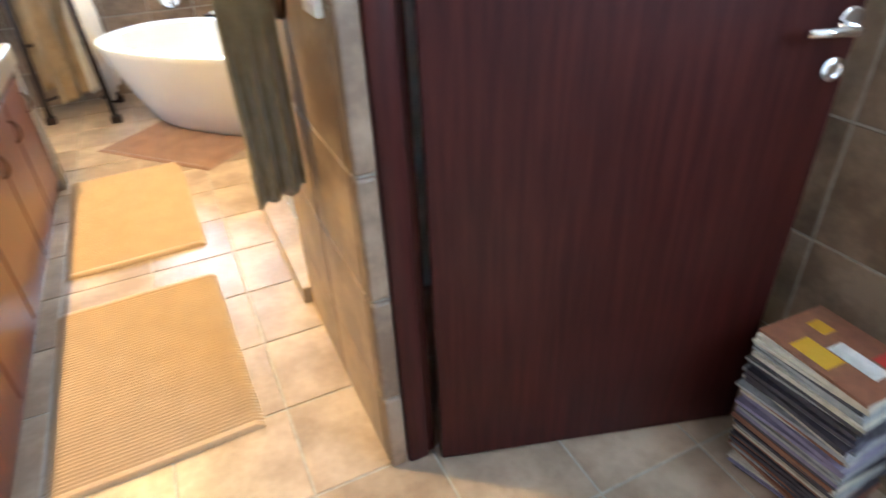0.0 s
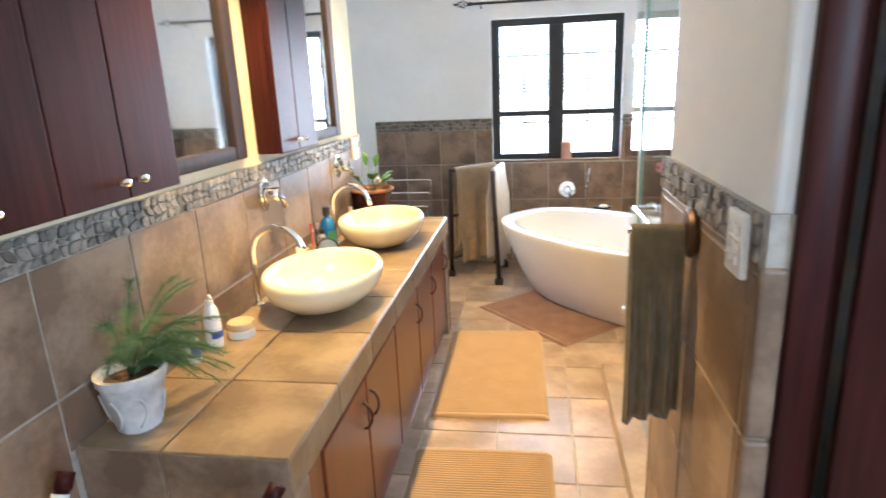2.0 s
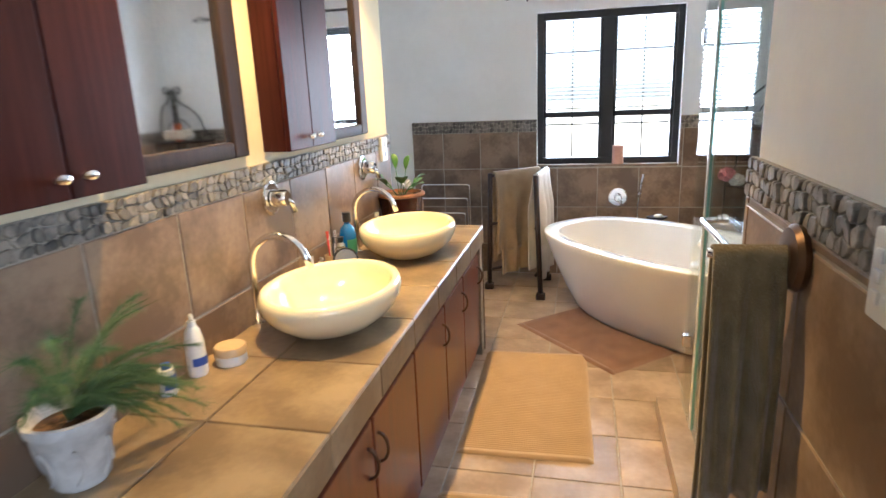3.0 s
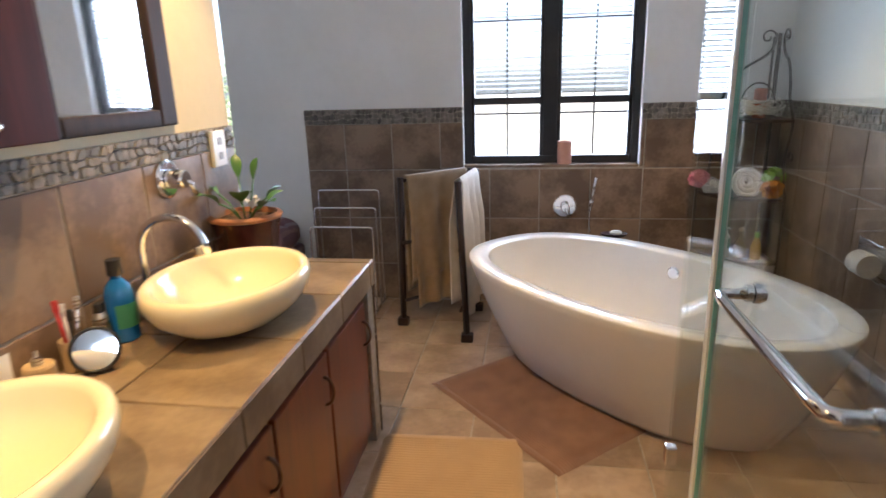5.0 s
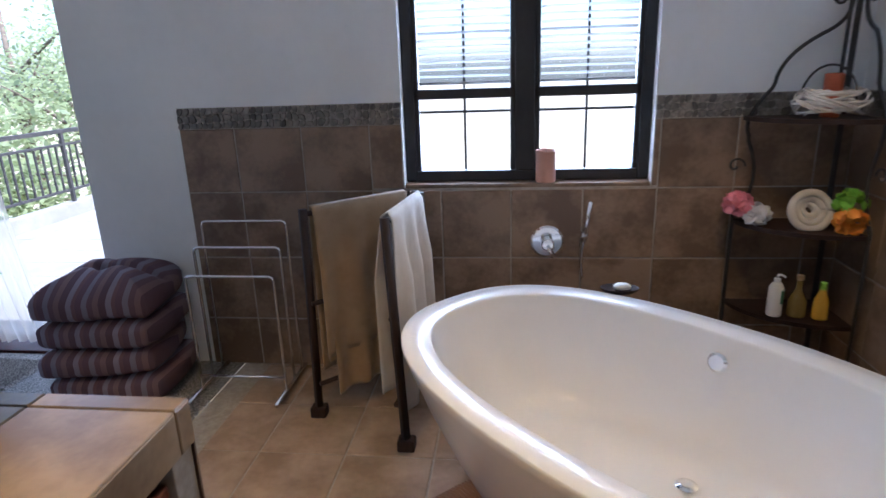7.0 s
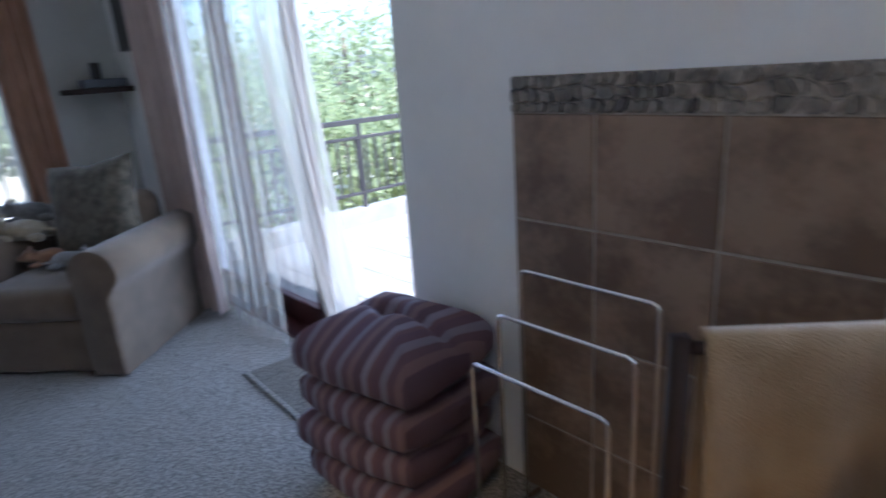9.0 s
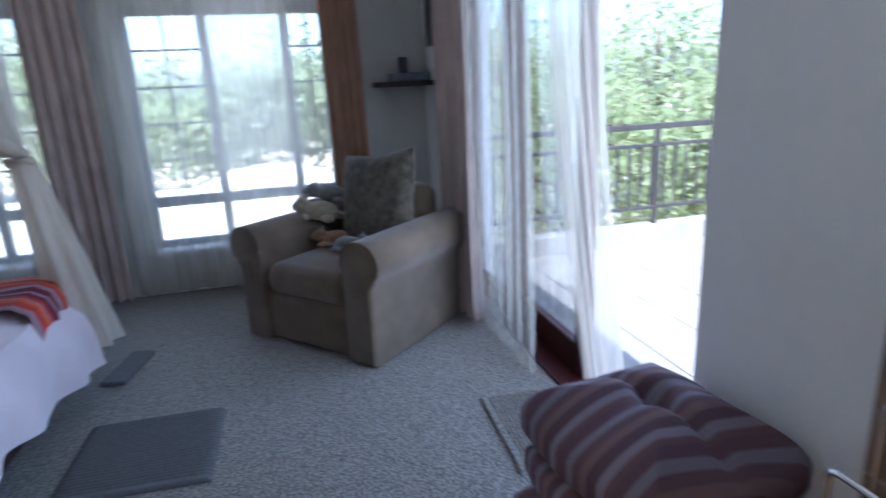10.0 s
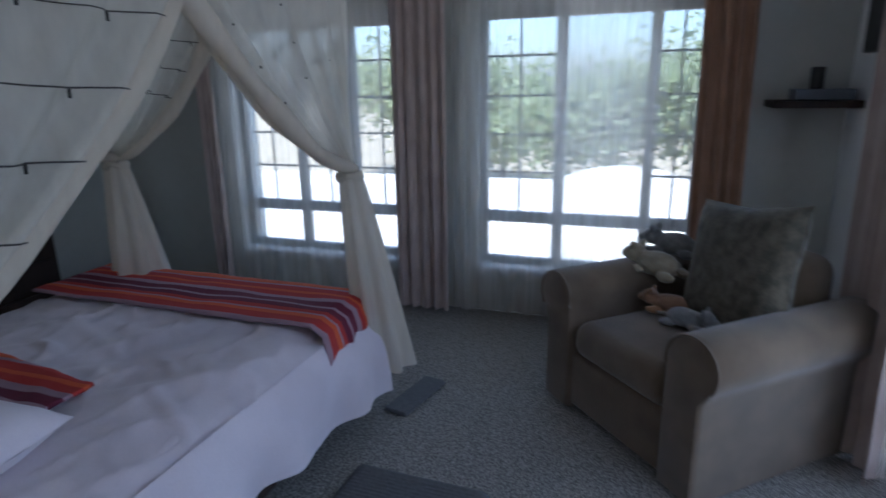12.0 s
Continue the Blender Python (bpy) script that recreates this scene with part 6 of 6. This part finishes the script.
for k in range(46):
    rg = random.Random(k)
    a0, a1 = rg.uniform(0, 6.28), rg.uniform(0.8, 2.0)
    z0, z1 = rg.uniform(0, 0.10), rg.uniform(0, 0.10)
    c = Vector((2.50, 4.08, 1.235))
    pts = []
    for i in range(7):
        t = i / 6
        a = a0 + a1 * t
        z = z0 + (z1 - z0) * t
        r = 0.095 + 0.03 * math.sin(math.pi * (z + 0.01) / 0.11) + 0.004 * (k % 3)
        pts.append(c + Vector((r * math.cos(a), r * math.sin(a), z + 0.008)))
    tube(bm, pts, 0.0055, 5)
solo("wicker_bowl", bm, WICKER, "whitewashed woven twig bowl on the top tier", "bowl", at=(2.50, 4.08, 1.235))
bm = B()
lathe(bm, [(0.032, 0), (0.034, 0.004), (0.034, 0.16), (0.028, 0.165)], 20, pose(2.50, 4.08, 1.234))
solo("candle", bm, material("orange_wax", (0.35, 0.07, 0.02), (0.45, 0.11, 0.04), rough=0.5), "orange candle inside the twig bowl", "candle", at=(2.50, 4.08, 1.234))


def puff(name, c, r, mat, label, seed, squash=0.8):
    rg = random.Random(seed)
    bm = B()
    for k in range(34):
        a, e_ = rg.uniform(0, 6.28), rg.uniform(-1.3, 1.3)
        d = Vector((math.cos(a) * math.cos(e_), math.sin(a) * math.cos(e_), math.sin(e_) * squash))
        t = d.cross(Vector((rg.uniform(-1, 1), rg.uniform(-1, 1), rg.uniform(-1, 1)))).normalized()
        b_ = d.cross(t)
        o = Vector(c) + d * r * 0.55
        ringv = [bm.verts.new(o + (t * math.cos(q) + b_ * math.sin(q)) * r * 0.42 + d * r * (0.35 + 0.12 * math.sin(3 * q))) for q in [i * 6.283 / 10 for i in range(10)]]
        cv = bm.verts.new(o)
        for i in range(10):
            bm.faces.new((cv, ringv[i], ringv[(i + 1) % 10]))
    return solo(name, bm, mat, label, "bath sponge", "bath sponges", at=c)


puff("bath_puff", (2.23, 4.17, 0.87), 0.062, PINK_SOFT, "pink mesh bath puff hanging from the shelf", 1)
puff("bath_puff", (2.30, 4.14, 0.83), 0.058, WHITE_SOFT, "white mesh bath puff hanging from the shelf", 2)
puff("bath_puff", (2.60, 4.02, 0.905), 0.062, GREEN_SOFT, "lime green mesh bath puff on the middle tier", 3)
puff("bath_puff", (2.585, 3.97, 0.838), 0.062, ORANGE_SOFT, "orange mesh bath puff on the middle tier", 4)
bm = B()
for k in range(3):
    tube(bm, [(2.475 + (0.075 - 0.024 * k) * math.cos(a), 4.06 + 0.02 * math.sin(a) + 0.01 * k, 0.862 + (0.072 - 0.024 * k) * math.sin(a)) for a in [i * 6.283 / 24 for i in range(25)]], 0.016, 8)
solo("rolled_cloth", bm, TOWEL_WHITE, "rolled white face cloth on the middle tier", "cloth", at=(2.475, 4.06, 0.79))
bo = bottle("shampoo_bottle", 2.38, 4.05, [(0.026, 0), (0.03, 0.006), (0.03, 0.12), (0.02, 0.145), (0.012, 0.15)], WHITE_PLASTIC, None, None, "white pump bottle with a green label", z=0.409, label_mat=LABEL_GREEN, label_z=(0.06, 0.12), r_label=0.03)
pump(bo, 2.38, 4.05, 0.559, WHITE_PLASTIC)
bottle("bath_oil_bottle", 2.47, 4.05, [(0.035, 0), (0.038, 0.006), (0.036, 0.07), (0.012, 0.12), (0.012, 0.16)], material("amber_glass", (0.16, 0.11, 0.03), (0.22, 0.16, 0.05), rough=0.1, coat=0.5), [(0.014, 0.16), (0.014, 0.18)], BEIGE, "amber glass bath oil bottle", z=0.409)
bottle("shower_gel_bottle", 2.55, 4.02, [(0.028, 0), (0.031, 0.006), (0.029, 0.08), (0.014, 0.12), (0.013, 0.13)], AMBER, [(0.014, 0.13), (0.014, 0.16)], GREEN_SOFT, "yellow shower gel bottle with a green cap", z=0.409)

tr = thing("toilet_roll_holder", (2.70, 3.05, 0.68), "recessed steel toilet roll holder in the tiles", "toilet roll holder")
bm = B()
box(bm, (2.694, 2.93, 0.60), (2.7035, 3.22, 0.76), 0.003)
part("plate", bm, STEEL, tr)
bm = B()
lathe(bm, [(0.02, -0.05), (0.052, -0.05), (0.052, 0.05), (0.02, 0.05)], 24, pose(2.645, 3.06, 0.675, 90, 0, 0))
part("roll", bm, TOWEL_WHITE, tr, "white paper roll")

# magazines
PAPER = [material("magazine_%s" % n, c, tuple(min(1, v * 1.3) for v in c), rough=0.35, scale=30) for n, c in
         (("white", (0.62, 0.60, 0.57)), ("grey", (0.30, 0.30, 0.31)), ("dark", (0.05, 0.045, 0.06)), ("violet", (0.20, 0.18, 0.28)), ("brown", (0.22, 0.09, 0.05)), ("cream", (0.50, 0.46, 0.38)))]
rng = random.Random(3)
z = 0.001
for i in range(52):
    h = rng.uniform(0.006, 0.012)
    lean = 0.045 * math.sin(i / 52 * 2.2)
    M = pose(2.56 + rng.uniform(-0.008, 0.008) - lean, -0.60 + rng.uniform(-0.012, 0.012) + 0.02 * i / 52, z, 0, 0, 2 + rng.uniform(-4, 4) + (10 if i < 4 else 0))
    bm = B()
    box(bm, (-0.105, -0.14, 0.0), (0.105, 0.14, h - 0.0012), 0.0012, M, 1)
    mg = thing("magazine", tuple(M.translation), "glossy magazine in a tall floor stack", "magazine", "stack of magazines")
    part("pages", bm, PAPER[rng.choice((0, 0, 1, 5, 0, 3))], mg)
    bm = B()
    box(bm, (-0.107, -0.142, h - 0.0012), (0.107, 0.142, h), 0, M)
    box(bm, (-0.107, -0.142, 0.0), (-0.1055, 0.142, h - 0.0012), 0, M)
    part("cover", bm, PAPER[rng.choice((2, 3, 4, 1, 2, 5))] if i < 51 else PAPER[4], mg)
    if i == 51:
        for k, (x, y, w, d, m) in enumerate(((-0.06, 0.02, 0.06, 0.10, AMBER), (0.03, 0.08, 0.04, 0.05, AMBER), (0.0, -0.04, 0.05, 0.12, PAPER[0]), (0.06, -0.08, 0.05, 0.06, RED_BIT))):
            bm = B()
            box(bm, (x - w / 2, y - d / 2, h), (x + w / 2, y + d / 2, h + 0.0008), 0, M)
            part("cover_print", bm, m, mg)
    z += h + 0.0004

# wooden towel stand with white towel by the counter's end
ws = thing("wooden_towel_stand", (0.32, -0.30, 0), "dark wooden towel stand beside the counter end", "towel rack")
for x in (0.075, 0.585):
    bm = B()
    top, foot = Vector((x, -0.11, 0.79)), Vector((max(0.04, x - 0.42), -0.66, 0.0))
    tube(bm, [foot, top], 0.017, 8)
    tube(bm, [top.lerp(foot, 0.02), top + (top - foot) * 0.02], 0.02, 10)
    part("post", bm, MAHOGANY, ws)
    bm = B()
    tube(bm, [(x, -0.10, 0.0), tuple(foot.lerp(top, 0.5))], 0.014, 8)
    part("strut", bm, MAHOGANY, ws)
    bm = B()
    tube(bm, [top.lerp(foot, 0.03), top.lerp(foot, 0.075)], 0.0195, 10)
    part("band", bm, WHITE_PLASTIC, ws, "white band near the post end")
bm = B()
tube(bm, [(0.05, -0.23, 0.62), (0.49, -0.23, 0.62)], 0.011, 8)
part("rail", bm, MAHOGANY, ws)
towel_over("towel", (0.07, -0.23), (0.44, -0.23), 0.635, 0.40, 0.36, TOWEL_WHITE, "white towel on the wooden stand", (0, -1))


# soft toys on the armchair
def blob(bm, c, r, m=None):
    t = bmesh.new()
    bmesh.ops.create_uvsphere(t, u_segments=16, v_segments=10, radius=1, matrix=Matrix.Translation(c) @ Matrix.Diagonal((*r, 1)))
    for v in t.verts:
        v.co += v.normal * 0.006 * nz(v.co.x * 40, v.co.y * 40, v.co.z * 40)
    if m is not None:
        t.transform(m)
    merge(bm, t)


def soft_toy(x, y, z, rz, k, mat, label):
    M = AM @ pose(x, y, z, 0, 0, rz) @ Matrix.Diagonal((k, k, k, 1))
    bm = B()
    blob(bm, (0, 0, 0.06), (0.12, 0.065, 0.06), M)
    blob(bm, (-0.13, 0, 0.085), (0.055, 0.05, 0.048), M)
    blob(bm, (-0.18, 0, 0.075), (0.03, 0.025, 0.022), M)
    for s in (-1, 1):
        blob(bm, (-0.12, s * 0.04, 0.13), (0.014, 0.016, 0.022), M)
        blob(bm, (-0.09, s * 0.06, 0.025), (0.05, 0.022, 0.022), M)
        blob(bm, (0.09, s * 0.06, 0.025), (0.05, 0.024, 0.024), M)
    blob(bm, (0.15, 0, 0.05), (0.045, 0.012, 0.012), M)
    toy = solo("soft_toy", bm, mat, label, "soft toy", "soft toys", at=tuple(M.translation))
    fuse = toy.modifiers.new("fuse", "REMESH")
    fuse.mode, fuse.voxel_size, fuse.use_smooth_shade = "VOXEL", 0.006, True
    return toy


soft_toy(0.20, 0.47, 0.60, 10, 1.0, TOY_CREAM, "cream plush toy slumped on the chair arm")
soft_toy(0.17, 0.60, 0.68, 20, 0.9, TOY_GREY, "dark grey plush toy on the chair back")
soft_toy(0.36, 0.42, 0.475, 30, 0.75, TOY_BROWN, "brown plush toy lying on the seat")
soft_toy(0.50, 0.36, 0.475, 200, 0.7, TOY_GREY, "small grey plush toy sitting on the seat")

# ---------------------------------------------------------------- tiles and stones of the setting
tile_field(floor_bath, (0, 0, -0.004), (1, 0, 0), (0, 1, 0), 0.0, 2.72, -2.0, WY - 0.01, 0.357, 0.357, 0.966, 0.323, FLOOR_TILE, d=0.004)
tile_field(wall_window, (0, WY - 0.012, 0), (1, 0, 0), (0, 0, 1), -0.303, 2.708, 0.0, 1.228, 0.325, 0.33, 0.292, 0.592, TILE, skip=((0.77, 1.89, 0.93, 2.15),))
tile_field(wall_vanity, (0.012, 0, 0), (0, 1, 0), (0, 0, 1), -1.6, 2.66, 0.0, 1.265, 0.345, 0.33, -0.015, 0.605, TILE, skip=((0.0, 2.62, 0.0, 0.79),))
tile_field(wall_right, (2.708, 0, 0), (0, -1, 0), (0, 0, 1), -WY + 0.012, 1.2, 0.0, 1.228, 0.33, 0.33, 0.0, 0.592, TILE)
tile_field(wall_towel, (1.553, 0, 0), (0, -1, 0), (0, 0, 1), -0.83, 0.028, 0.0, 1.29, 0.40, 0.33, -0.4, 0.607, TILE)
for za, zb in ((0.0, 0.274), (0.28, 0.604), (0.61, 0.934), (0.94, 1.288)):
    bm = B()
    box(bm, (1.5475, -0.052, za), (1.60, -0.0315, zb), 0.018, segs=3)
    part("corner_tile", bm, TILE, wall_towel)
tile_field(wall_shower_back, (0, 0.842, 0), (-1, 0, 0), (0, 0, 1), -2.70, -1.57, 0.0, 1.252, 0.33, 0.33, 0.0, 0.592, TILE)
tile_field(patio, (0, 0, -0.03), (1, 0, 0), (0, 1, 0), -3.76, 0.1, WY + 0.24, 9.6, 0.36, 0.36, -2.38, 5.33, PATIO, d=0.01)
mosaic((0, WY - 0.012, 0), (1, 0, 0), (0, -1, 0), -0.303, 0.77, 1.228, 1.325, 0.03, wall_window)
mosaic((0, WY - 0.012, 0), (1, 0, 0), (0, -1, 0), 1.89, 2.708, 1.228, 1.325, 0.03, wall_window)
mosaic((0.012, 0, 0), (0, 1, 0), (1, 0, 0), -1.0, 2.66, 1.265, 1.345, 0.031, wall_vanity)
mosaic((2.708, 0, 0), (0, -1, 0), (-1, 0, 0), -WY + 0.012, 0.0, 1.228, 1.325, 0.028, wall_right)
mosaic((1.553, 0, 0), (0, -1, 0), (-1, 0, 0), -0.83, 0.03, 1.29, 1.385, 0.030, wall_towel)
